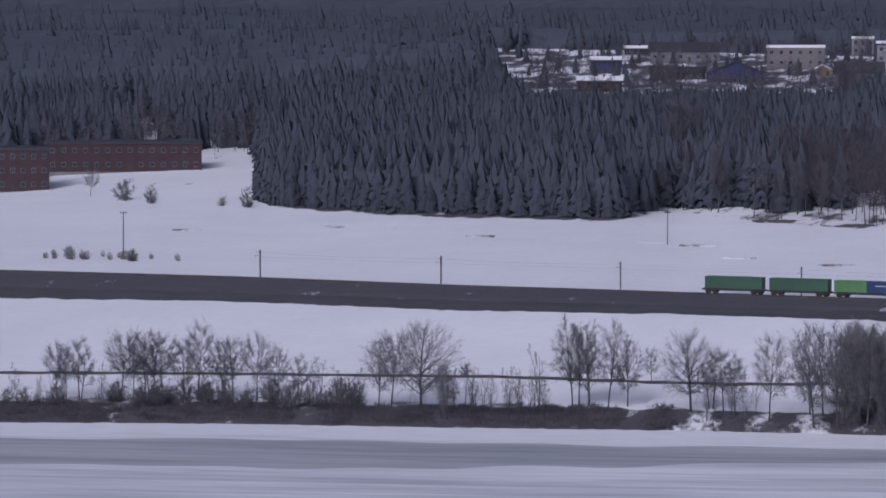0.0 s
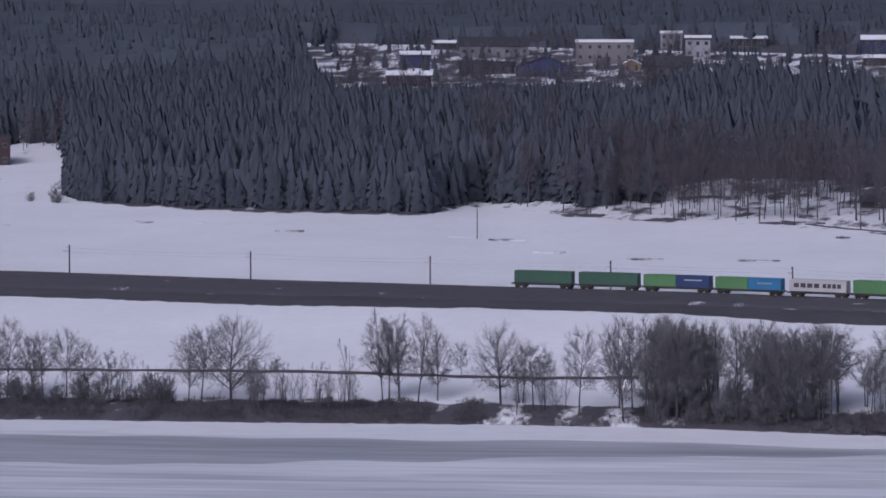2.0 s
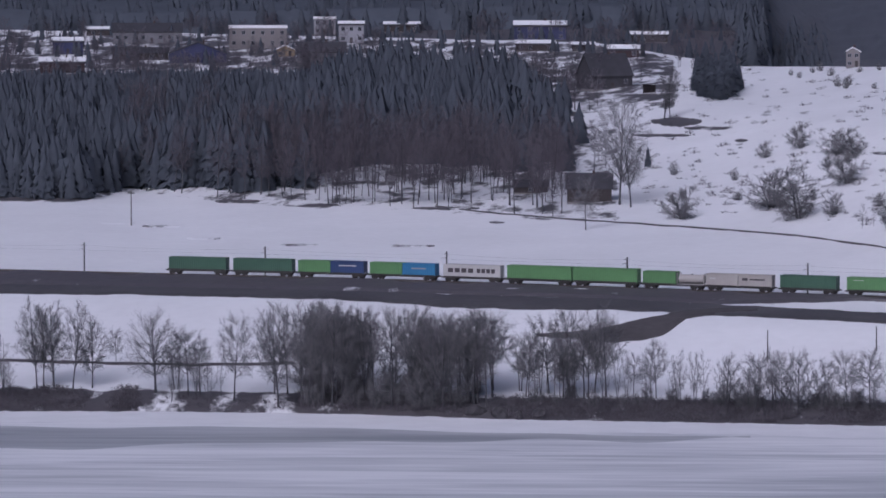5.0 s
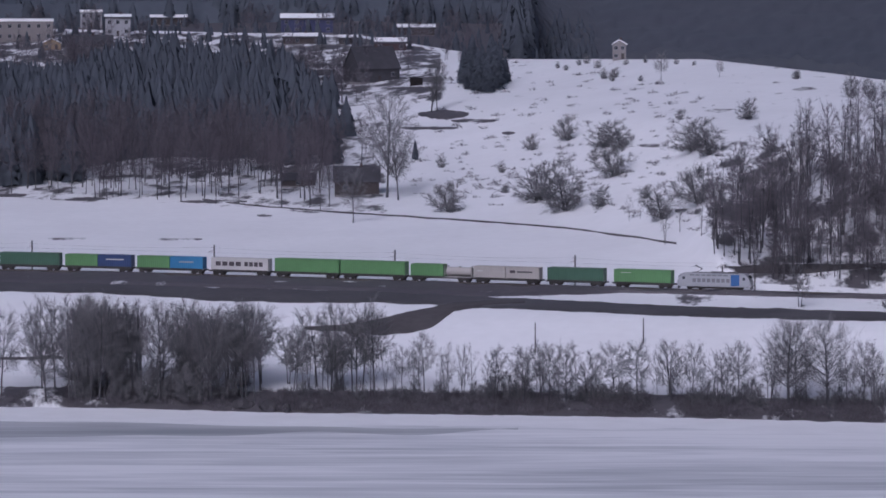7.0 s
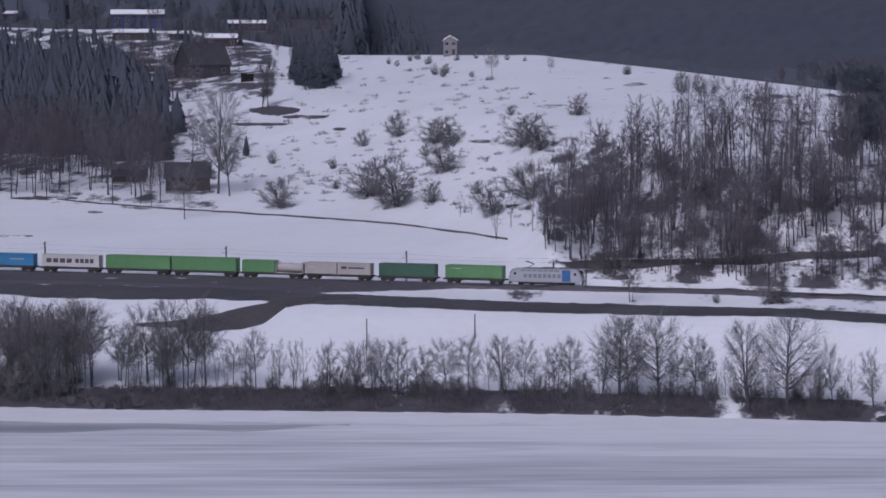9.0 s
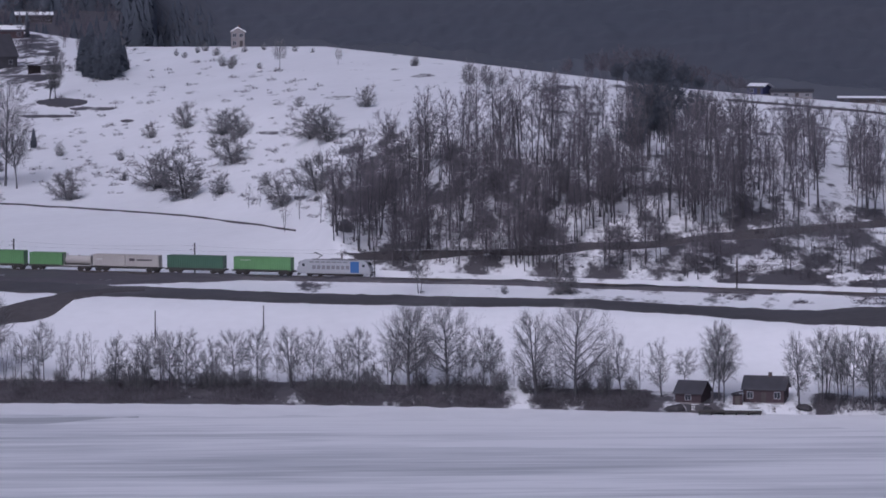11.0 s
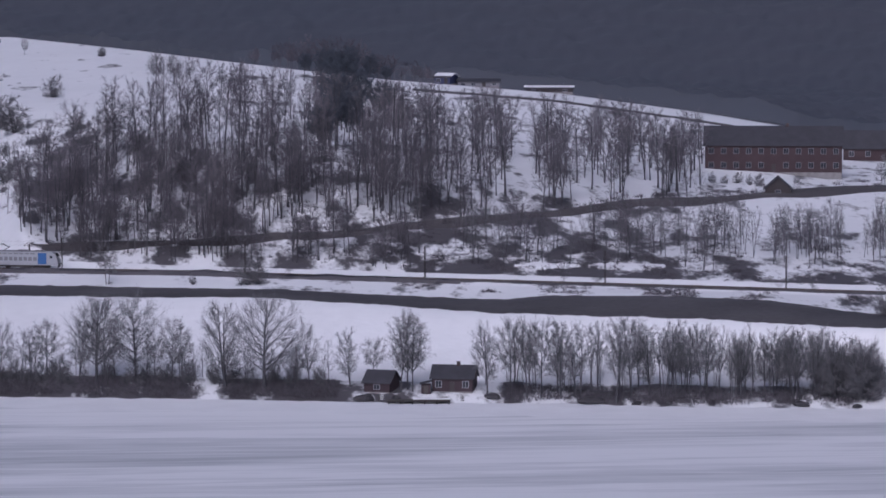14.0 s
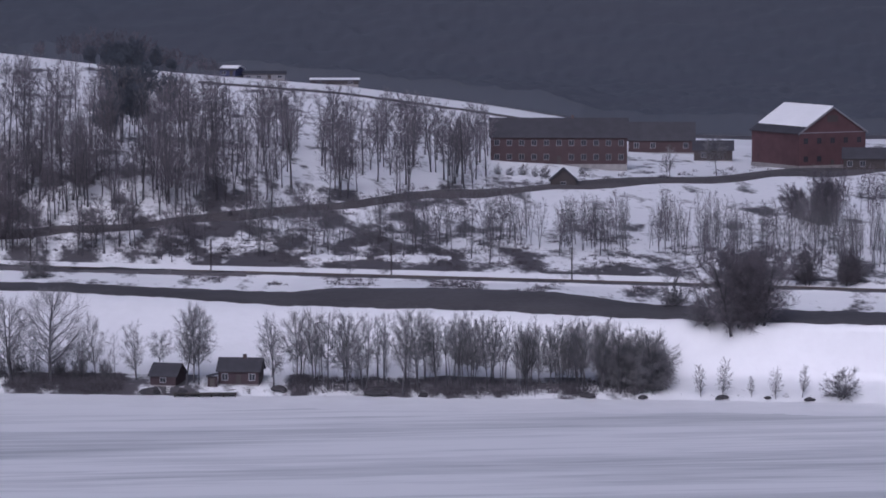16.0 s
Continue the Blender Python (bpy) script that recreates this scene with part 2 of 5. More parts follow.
def profile(u):
    """Distances and heights of the ground along one bearing, from under the ice to the far woods."""
    rs = EYE * F / (shore_v(u) - V0)
    rr = rail_r(u)
    zf = lambda v, r: EYE - (v - V0) * r / F
    rl, ru = rr - 42, rr - 20
    re = max(rr + 9, (EYE - 23.5) * F / (edge_v(u) - V0))
    rm, rc = mid_r(u), crest_r(u)
    zc = zf(crest_v(u), rc)
    wob = 2.6 * noise.noise((u * 0.03, 4.0, 0.0)) + 1.6 * noise.noise((u * 0.11, 6.0, 0.0))
    tail = [(2160, 60.0)] if u < 2300 else [(1850, 22.0)]
    pts = [(rs - 40, -2.0), (rs - 1 + wob, -0.1), (rs + 3 + wob, 1.3), (rs + 16, 3.4), (rl, zf(low_v(u), rl)), (ru, zf(up_v(u), ru)),
           (rr - 4, 17.3), (rr - 2.6, 17.75), (rr + 2.6, 17.75), (rr + 5, 17.6),
           (re, zf(edge_v(u), re)), (rm, zf(mid_v(u), rm)), (rc, zc), (rc + 50, zc - 2), *tail, (2700, 85.0), (3400, 175.0)]
    return np.array(pts).T


def ground_z(u, r):
    p = profile(u)
    return float(np.interp(r, p[0], p[1]))


def spot(u, v, r0=0):
    """Where the sight line at bearing u and drop v first meets the ground."""
    p = profile(u)
    rs = np.arange(p[0][0], 3400, 1.0)
    vs = V0 + (EYE - np.interp(rs, *p)) * F / rs
    hit = np.nonzero((vs <= v) & (rs >= r0))[0]
    r = float(rs[hit[0]]) if len(hit) else 3300.0
    a = (u - U0) / F
    return Vector((r * math.sin(a), r * math.cos(a), float(np.interp(r, *p)))), r


def bearing(u):
    """Turn about z that faces the lookout."""
    return -(u - U0) / F


def build_ground():
    us = np.arange(-600, 5101, 10)
    shares = (3, 3, 4, 8, 8, 6, 2, 3, 2, 14, 14, 14, 5, 4, 6, 6)
    verts, bare = [], []
    for u in us:
        r, z = profile(u)
        a = (u - U0) / F
        rs = EYE * F / (shore_v(u) - V0)
        k = 0
        for i, n in enumerate(shares):
            for j in range(n):
                f = j / n
                q, h = r[i] + (r[i + 1] - r[i]) * f, z[i] + (z[i + 1] - z[i]) * f
                if 3 < i and i not in (6, 7, 8):
                    h += 0.12 * noise.noise((u * 0.02, q * 0.06, 3.0))
                verts.append((q * math.sin(a), q * math.cos(a), h))
                bare.append(cover(u, q, i))
        a, q = (u - U0) / F, 3400
        verts.append((q * math.sin(a), q * math.cos(a), 175.0))
        bare.append(1.0)
    n = sum(shares) + 1
    faces = [(c * n + k, (c + 1) * n + k, (c + 1) * n + k + 1, c * n + k + 1) for c in range(len(us) - 1) for k in range(n - 1)]
    me = mesh("ground", verts, faces, M["ground"], True)
    at = me.attributes.new("bare", "FLOAT", "POINT")
    at.data.foreach_set("value", bare)
    return tagged(new("ground", me), "snow-covered fields and hillside with bare earth patches", "ground", kind="structure")


def cover(u, r, i):
    """How far the snow has gone: 0 white, 1 bare."""
    if i >= 13:
        return 0.75
    if i in (1, 2):
        return (0.68 - 0.15 * min(1, (u - 1060) / 220) if 1060 < u < 1480 else 0.68 if u < 2650 else 0.6 if u < 3300 else 0.52 if u < 4110 else 0.34) + 0.14 * noise.noise((u * 0.012, 0.0, 1.0))
    if i == 3:
        rs = EYE * F / (shore_v(u) - V0)
        return ((0.62 - 0.16 * min(1, (u - 1060) / 220) if 1060 < u < 1480 else 0.62 if u < 2650 else 0.47) - 0.03 * max(0, r - rs - (8 if u < 2650 else 3)) if u < 3300 else (0.45 if u < 4110 else 0.32) - 0.03 * max(0, r - rs - 3)) + 0.16 * noise.noise((u * 0.012, r * 0.1, 1.0))
    if i in (5, 6):
        return 0.75 if u < 1950 else 0.42
    if i in (7, 8):
        return 0.7
    if i == 9:
        return 0.22 if u < 2600 else 0.4
    if i == 10:
        if 470 < u < 2050:
            return 0.62 if u < 1150 else 0.47
        if u < 2640:
            return 0.33
        near = max(0.0, 1 - (r - rail_r(u)) / 45) if u > 3300 else 0.0
        return (0.51 if u < 3800 else 0.43) + 0.14 * near + 0.2 * near * noise.noise((u * 0.01, r * 0.05, 8.0))
    if i == 11:
        return (0.54 if u > 850 else 0.5) if u < 2150 else (0.33 if u < 2600 else 0.36 if u < 3000 else 0.43)
    return 0.3


def drape(name, us, lo, hi, material, lift, rows=5, bare=None):
    """A strip of surface laid over the ground between two lines of drop."""
    verts = []
    for u in us:
        for k in range(rows + 1):
            v = lo(u) + (hi(u) - lo(u)) * k / rows
            p, r = spot(u, v)
            p.z += (lift if 0 < k < rows else -0.3) + 0.05 * noise.noise((u * 0.05, k, 0))
            verts.append(p)
    n = rows + 1
    faces = [(c * n + k, (c + 1) * n + k, (c + 1) * n + k + 1, c * n + k + 1) for c in range(len(us) - 1) for k in range(rows)]
    me = mesh(name, verts, faces, material, True)
    if bare is not None:
        me.attributes.new("bare", "FLOAT", "POINT").data.foreach_set("value", [bare] * len(verts))
    return new(name, me)


# ---- large structure ----
build_ground()
ice = new("water", mesh("water", [(-4500, -600, 0), (4500, -600, 0), (4500, 1500, 0), (-4500, 1500, 0)], [(0, 1, 2, 3)], M["ice"]))
tagged(ice, "frozen lake under streaky wind-packed snow", "lake", kind="structure")
hill = new("ground_lookout", mesh("ground_lookout",
           [(x, y, z) for y, z in ((-900, 190), (-60, 112), (6, 106), (40, 92), (330, -3)) for x in (-1500, 0, 1500)],
           [(i * 3 + j, i * 3 + j + 1, i * 3 + j + 4, i * 3 + j + 3) for i in range(4) for j in range(2)], M["snow"]))
tagged(hill, "snowy slope under the lookout", "ground", kind="structure")



def on_ice(name, us, near, far, material, z, label):
    verts = []
    for u in us:
        rs, a = EYE * F / (shore_v(u) - V0), (u - U0) / F
        for k in range(7):
            d = far(u) + (near(u) - far(u)) * k / 6
            verts.append(((rs - d) * math.sin(a), (rs - d) * math.cos(a), z if 0 < k < 6 else -0.02))
    faces = [(c * 7 + k, (c + 1) * 7 + k, (c + 1) * 7 + k + 1, c * 7 + k + 1) for c in range(len(us) - 1) for k in range(6)]
    tagged(new(name, mesh(name, verts, faces, material)), label, "ice", kind="structure")


on_ice("shore_snow", list(range(-600, 5101, 12)), lambda u: -2.0,
       lambda u: 24 + 7 * noise.noise((u * 0.006, 0, 0)) + 3 * noise.noise((u * 0.03, 0, 0)), M["snow"], 0.06, "snow shelf along the lake shore")
on_ice("grey_ice", list(range(-600, 2300, 20)), lambda u: 27 + 6 * noise.noise((u * 0.004, 5, 0)),
       lambda u: 27 + max(1.0, 62 - max(0, u - 700) * 0.038) + 9 * noise.noise((u * 0.005, 9, 0)), M["greyice"], 0.02, "band of wet grey ice along the shore")

road_us = list(range(-600, 5101, 12))
tagged(drape("road", road_us, lambda u: low_v(u) + 2.2 * noise.noise((u * 0.02, 0, 0)) + 1.6 * noise.noise((u * 0.07, 3, 0)),
             lambda u: up_v(u) + 2.5 * noise.noise((u * 0.018, 6, 0)) + 2.0 * noise.noise((u * 0.06, 9, 0)), M["road"], 0.35, 6),
       "wide dark thawed road between snowy verges", "road", kind="structure")


def verge_low(u):
    f = min(1, max(0, (u - 2200) / 280))
    return (up_v(u) + 3) * (1 - f) + (rail_v(u) + 10) * f


tagged(drape("verge", list(range(-600, 3420, 15)), verge_low, lambda u: rail_v(u) + 4 + 2.5 * math.sin(u * 0.023) + 2 * math.sin(u * 0.061), M["ground"], 0.55, 8, bare=0.69),
       "bare grassy bank below the railway", "verge", kind="structure")
# farm track climbing the hill, and the lane that leaves the road
track_v = curve((2640, 2900, 3055, 3256, 3400, 3669, 3970, 4270, 4530, 5100), (531, 519, 514, 496, 484, 455, 432, 415, 400, 380))
tagged(drape("farm_track", list(range(2640, 5101, 30)), lambda u: track_v(u) + 8 + 3 * math.sin(u * 0.03), lambda u: track_v(u) - 9 - 4 * math.sin(u * 0.019), M["verge"], 0.4, 4),
       "dark muddy farm track climbing the slope", "track", kind="structure")
lane_lo = curve((1900, 1960, 2030, 2090, 2130, 2165, 2240, 2300), (634, 637, 647, 644, 632, 602, 592, 590))
lane_hi = curve((1900, 1960, 2030, 2090, 2130, 2165, 2240, 2300), (631, 626, 612, 596, 588, 584, 580, 580))
tagged(drape("lane", list(range(1900, 2301, 14)), lane_lo, lane_hi, M["verge"], 0.45, 5),
       "muddy thawed field lane joining the road", "lane", kind="structure")
ditch_v = curve((-600, 0, 300, 640, 900, 1160, 1300, 1480), (655, 661, 664, 669, 672, 681, 684, 682))
tagged(drape("ditch", list(range(-600, 1481, 30)), lambda u: ditch_v(u) + 1.1 + 0.6 * math.sin(u * 0.05), lambda u: ditch_v(u) - 0.8, M["verge"], 0.5, 3),
       "dark ditch bank across the snowy field", "ditch", kind="structure")
# ridge of the thawed field boundary below the hill
bound_v = curve((1720, 1830, 1960, 2163, 2363, 2500, 2570), (401, 414, 424, 437, 452, 470, 481))
tagged(drape("field_bank", list(range(1720, 2571, 20)), lambda u: bound_v(u) + 1.4 + 1.6 * noise.noise((u * 0.04, 0, 0)), lambda u: bound_v(u) - 1.2 - 1.5 * noise.noise((u * 0.05, 9, 0)), M["verge"], 0.22, 3),
       "narrow bare earth bank along the field", "bank", kind="structure")


tagged(drape("crest_lane", list(range(3320, 3961, 16)), lambda u: crest_v(u) + 16 + 1.5 * noise.noise((u * 0.03, 0, 0)), lambda u: crest_v(u) + 11.5, M["verge"], 0.3, 3),
       "narrow dark lane just below the hill crest", "lane", kind="structure")


# islands of bare earth where the snow has gone, and dark bits under the field-edge trees: bearing, drop, half width,
# half height
for u, v, du, dv in ((2147, 250, 46, 15), (2200, 262, 40, 5), (2120, 275, 50, 4), (2378, 234, 14, 5), (2262, 284, 12, 4), (2305, 306, 10, 4), (2560, 312, 30, 7),
                     (2590, 422, 34, 9), (2520, 306, 26, 4), (2660, 455, 24, 8), (1235, 436, 34, 3), (1160, 430, 30, 3), (1310, 458, 30, 2), (330, 408, 26, 2.5),
                     (590, 403, 20, 2.5), (690, 405, 12, 2.5), (850, 420, 26, 2.5), (1480, 470, 34, 2), (1680, 472, 40, 2.5), (1830, 430, 14, 3), (1740, 405, 60, 4),
                     (1500, 399, 50, 5), (1370, 392, 40, 5), (3560, 560, 60, 9), (3700, 560, 70, 12), (3860, 556, 40, 9), (4130, 560, 50, 12),
                     (4300, 470, 50, 22), (4400, 520, 60, 20), (3850, 415, 60, 8), (3930, 405, 40, 8), (1000, 640, 12, 2), (3240, 820, 3, 2)):
    seed = u * 0.37
    edge = lambda q, s=seed, du=du: math.sqrt(max(0.0, 1 - (q / du) ** 2)) * (0.75 + 0.5 * noise.noise((q * 0.09, s, 0.0)))
    n = max(8, int(du / 2.5))
    us = [u + du * (2 * k / n - 1) * 0.98 for k in range(n + 1)]
    tagged(drape("bare_ground", us, lambda w, u=u, v=v, dv=dv: v + dv * edge(w - u) + 0.2, lambda w, u=u, v=v, dv=dv: v - dv * edge(w - u) * 0.9, M["ground"], 0.28, 4, bare=0.7 if dv > 14 and u < 2200 else 0.62 if dv >= 4 and 1300 < u < 2300 else 0.47 if dv > 4 else 0.5),
           "patch of bare brown earth in the snow", "bare ground", kind="structure")


def rail_point(u, z=18.0):
    a, r = (u - U0) / F, rail_r(u)
    return Vector((r * math.sin(a), r * math.cos(a), z))


def build_track():
    us = list(range(-600, 5101, 25))
    pts = [rail_point(u, 17.8) for u in us]
    for name, material, lab, outline in (
            ("track_bed", M["ballast"], "dark ballast bed of the railway", ((-2.7, -0.3), (-1.7, 0.1), (1.7, 0.1), (2.7, -0.3))),
            ("rail", M["rail"], "worn steel rail", ((-0.79, 0.1), (-0.79, 0.27), (-0.72, 0.27), (-0.72, 0.1))),
            ("rail", M["rail"], "worn steel rail", ((0.72, 0.1), (0.72, 0.27), (0.79, 0.27), (0.79, 0.1)))):
        verts = []
        for i, p in enumerate(pts):
            t = (pts[min(i + 1, len(pts) - 1)] - pts[max(i - 1, 0)]).normalized()
            s = Vector((t.y, -t.x, 0))
            verts += [p + s * x + Vector((0, 0, z)) for x, z in outline]
        n = len(outline)
        faces = [(i * n + k, i * n + k + 1, (i + 1) * n + k + 1, (i + 1) * n + k) for i in range(len(pts) - 1) for k in range(n - 1)]
        tagged(new(name, mesh(name, verts, faces, material)), lab, "railway", kind="structure")


build_track()


# ---- trees ----
class Sprig:
    """Collects tapered tubes and thin twigs."""

    def __init__(self):
        self.v, self.f, self.n = [], [], 0

    def tube(self, pts, rad, sides):
        base = self.n
        for i, p in enumerate(pts):
            d = (pts[min(i + 1, len(pts) - 1)] - pts[max(i - 1, 0)])
            d /= np.linalg.norm(d) + 1e-9
            s = np.cross(d, (0.31, 0.95, 0.05))
            s /= np.linalg.norm(s) + 1e-9
            w = np.cross(d, s)
            for k in range(sides):
                a = 2 * math.pi * k / sides
                self.v.append(p + rad[i] * (math.cos(a) * s + math.sin(a) * w))
        for i in range(len(pts) - 1):
            for k in range(sides):
                a, b = base + i * sides + k, base + i * sides + (k + 1) % sides
                self.f += [(a, b, b + sides), (a, b + sides, a + sides)]
        self.n += len(pts) * sides

    def mesh(self, name, material):
        return triangles(name, np.array(self.v), np.array(self.f), material)


def unit(v):
    return v / (np.linalg.norm(v) + 1e-9)


def bend(p, d, length, steps, wob, rise, rng):
    pts, d = [p], d.copy()
    for _ in range(steps):
        d = unit(d + rng.normal(0, wob, 3) + np.array((0, 0, rise)))
        pts.append(pts[-1] + d * length / steps)
    return pts


def bare_tree(seed, h, girth, start, width, stems=1, limbs=16, boughs=9, twigs=16, steep=0.9, lean=0.0, twig_w=0.017, wob=0.07, low=-0.7, fine=False, twig="twig", size=1.0):
    """A leafless broadleaf: stems, limbs reaching out to a rounded crown, boughs and fine twigs."""
    rng = np.random.default_rng(seed)
    wood, crown = Sprig(), Sprig()
    for s in range(stems):
        ang = rng.uniform(0, 6.28)
        off = np.array((math.cos(ang), math.sin(ang), 0)) * (0 if stems == 1 else width * 0.2)
        hs = h * (1 if s == 0 else rng.uniform(0.72, 0.95))
        pts = bend(off * 0.25, unit(np.array((lean, 0, 1.0)) + off / h), hs * 0.93, 9, wob * 0.5, 0.04, rng)
        rad = [girth * (1.3 if i == 0 else 1) * (1 - 0.93 * i / 9) + 0.012 * size for i in range(10)]
        wood.tube(pts, rad, 6)
        zs = start * hs
        mid = pts[6] * 1.0
        mid[2] = (zs + hs) / 2
        half, wide = (hs - zs) / 2, width * 0.5 * (1 if stems == 1 else 0.72)
        count = max(5, int(limbs / stems))
        for k in range(count):
            dz = low + (0.98 - low) * (k + 0.5) / count
            ring = math.sqrt(max(0.02, 1 - dz * dz))
            a = k * 2.4 + rng.uniform(-0.4, 0.4)
            g = rng.uniform(0.68, 0.98)
            tip = mid + np.array((math.cos(a) * ring * wide, math.sin(a) * ring * wide, dz * half)) * g
            flat = math.hypot(tip[0] - mid[0], tip[1] - mid[1])
            z0 = min(max(tip[2] - steep * flat - 0.05 * hs, zs * rng.uniform(0.8, 1.0)), hs * 0.9)
            i = min(int(z0 / (hs * 0.93) * 9), 8)
            p0 = pts[i] + (pts[i + 1] - pts[i]) * min(1, max(0, z0 / (hs * 0.93) * 9 - i))
            bow = (p0 + tip) / 2 + np.array((tip[0] - p0[0], tip[1] - p0[1], 0)) * 0.16 - np.array((0, 0, 0.05 * flat))
            lp = [(1 - t) ** 2 * p0 + 2 * t * (1 - t) * bow + t * t * tip + (rng.normal(0, wob * 1.6, 3) if 0 < t < 1 else 0) for t in (0, 0.33, 0.67, 1)]
            r0 = min(rad[i] * 0.6, 0.016 * size + 0.012 * flat + 0.11 * girth)
            (crown if fine else wood).tube(lp, [r0 * (1 - 0.8 * j / 3) for j in range(4)], 3)
            for b in range(boughs):
                q = min(0.22 + 0.78 * (b + rng.uniform(0, 1)) / boughs, 0.999) * 3
                j = int(q)
                p2 = lp[j] + (lp[j + 1] - lp[j]) * (q - j)
                radial = unit((p2 - mid) * np.array((1, 1, wide / half)))
                d2 = unit(unit(lp[j + 1] - lp[j]) * 0.6 + radial * 0.4 + rng.normal(0, 0.5, 3) + np.array((0, 0, 0.15)))
                l2 = wide * rng.uniform(0.25, 0.55) + 0.25 * size
                bp = bend(p2, d2, l2, 2, wob * 2, 0.08, rng)
                crown.spike(bp[0], bp[2], r0 * 0.22 + 0.01 * size)
                for w in range(twigs):
                    e = rng.uniform(0.1, 1.0) * 2
                    m = min(int(e), 1)
                    p3 = bp[m] + (bp[m + 1] - bp[m]) * (e - m)
                    d3 = unit(unit(bp[m + 1] - bp[m]) * 0.5 + radial * 0.4 + rng.normal(0, 0.65, 3) + np.array((0, 0, 0.15)))
                    crown.spike(p3, p3 + d3 * (wide * rng.uniform(0.14, 0.36) + 0.15 * size), twig_w)
    return wood.mesh("trunk", M["bark"]), crown.mesh("crown", M[twig])


def spike(self, p, t, w):
    d = unit(t - p)
    s = unit(np.cross(d, (0.3, 0.9, 0.2)))
    q = np.cross(d, s)
    b = self.n
    self.v += [p + s * w, p + (q * 0.9 - s * 0.5) * w, p - (q * 0.9 + s * 0.5) * w, t]
    self.f += [(b, b + 1, b + 3), (b + 1, b + 2, b + 3), (b + 2, b, b + 3)] if w > 0.055 else [(b, b + 1, b + 3), (b + 1, b + 2, b + 3)]
    self.n += 4


Sprig.spike = spike


def spruce_fronds(seed, width, levels, per, blunt=0.8, fall=1.0):
    """A spruce one unit high for the depth of a wood: ragged fronds, level over level."""
    rng = np.random.default_rng(seed)
    v, f = [], []
    for k in range(levels):
        c = k / levels
        z, reach = 0.05 + (0.95 - 0.17 * fall) * c, width * 0.5 * (1 - c) ** blunt + 0.02
        for j in range(per):
            a = 2 * math.pi * (j + rng.uniform(-0.3, 0.3)) / per + k * 0.9
            b = len(v)
            v.append((0.1 * reach * math.cos(a), 0.1 * reach * math.sin(a), z + fall * rng.uniform(0.14, 0.24)))
            for s in (-1, 1):
                t, q = a + s * rng.uniform(0.5, 1.0) * 3.3 / per, reach * rng.uniform(0.7, 1.2)
                v.append((q * math.cos(t), q * math.sin(t), z - fall * rng.uniform(0.02, 0.10)))
            f.append((b, b + 1, b + 2))
    return v, f


def scatter(name, v, f, poses, material, label, category, needles=False):
    """Many alike shapes in one mesh, each at (x, y, z, scale, wide, turn); needles shade as one soft rounded mass."""
    v, f, p = np.array(v, np.float32), np.array(f, np.int32), np.array(poses, np.float32)
    c, s = np.cos(p[:, 5])[:, None], np.sin(p[:, 5])[:, None]
    x = (v[None, :, 0] * c - v[None, :, 1] * s) * p[:, 3:4] * p[:, 4:5] + p[:, 0:1]
    y = (v[None, :, 0] * s + v[None, :, 1] * c) * p[:, 3:4] * p[:, 4:5] + p[:, 1:2]
    z = v[None, :, 2] * p[:, 3:4] + p[:, 2:3]
    verts = np.stack([x, y, z], -1).reshape(-1, 3)
    tris = (f[None] + (np.arange(len(p)) * len(v))[:, None, None]).reshape(-1, 3)
    me = triangles(name, verts, tris, material)
    if needles:
        out = np.stack([x - p[:, 0:1], y - p[:, 1:2], np.zeros_like(x)], -1).reshape(-1, 3)
        out = 0.45 * out / (np.linalg.norm(out, axis=1, keepdims=True) + 1e-6) + np.array((0, 0, 0.9), np.float32)
        out /= np.linalg.norm(out, axis=1, keepdims=True)
        me.normals_split_custom_set_from_vertices(out)
    return tagged(new(name, me), label, category, kind="stuff")


def at(u, r):
    a = (u - U0) / F
    return r * math.sin(a), r * math.cos(a), ground_z(u, r)


# far wooded hillside, and the spruce wood behind the field
rng = np.random.default_rng(5)


def far_canopy(u0, u1, r0, r1, nu, nr):
    """Closed canopy of the far woods: one rolling sheet of crowns over the ground, its skirts let into the soil."""
    verts = []
    for a in range(nu + 1):
        u = u0 + (u1 - u0) * a / nu
        p = profile(u)
        for b in range(nr + 1):
            r = r0(u) + (r1 - r0(u)) * (b / nr) ** 1.3
            w = (u - U0) / F
            x, y, z = r * math.sin(w), r * math.cos(w), float(np.interp(r, p[0], p[1]))
            crowns = 5.0 + 2.2 * noise.noise((x * 0.03, y * 0.02, 0)) + 1.6 * noise.noise((x * 0.11, y * 0.07, 5)) + 1.1 * noise.noise((x * 0.3, y * 0.2, 9))
            verts.append((x, y, z + (crowns if 0 < b else -1.0)))
    n = nr + 1
    faces = [(c * n + k, (c + 1) * n + k, (c + 1) * n + k + 1, c * n + k + 1) for c in range(nu) for k in range(nr)]
    tagged(new("far_woods", mesh("far_woods", verts, faces, M["far"], True)), "dark spruce woods on the far hazy hillside", "woods", kind="stuff")


far_canopy(-560, 5060, lambda u: 2150 if u < 2300 else 2150 + (crest_r(u) + 75 - 2150) * min(1, (u - 2300) / 120), 3395, 700, 150)

sv, sf = spruce_fronds(2, 0.36, 20, 9, 0.6)
wood = []
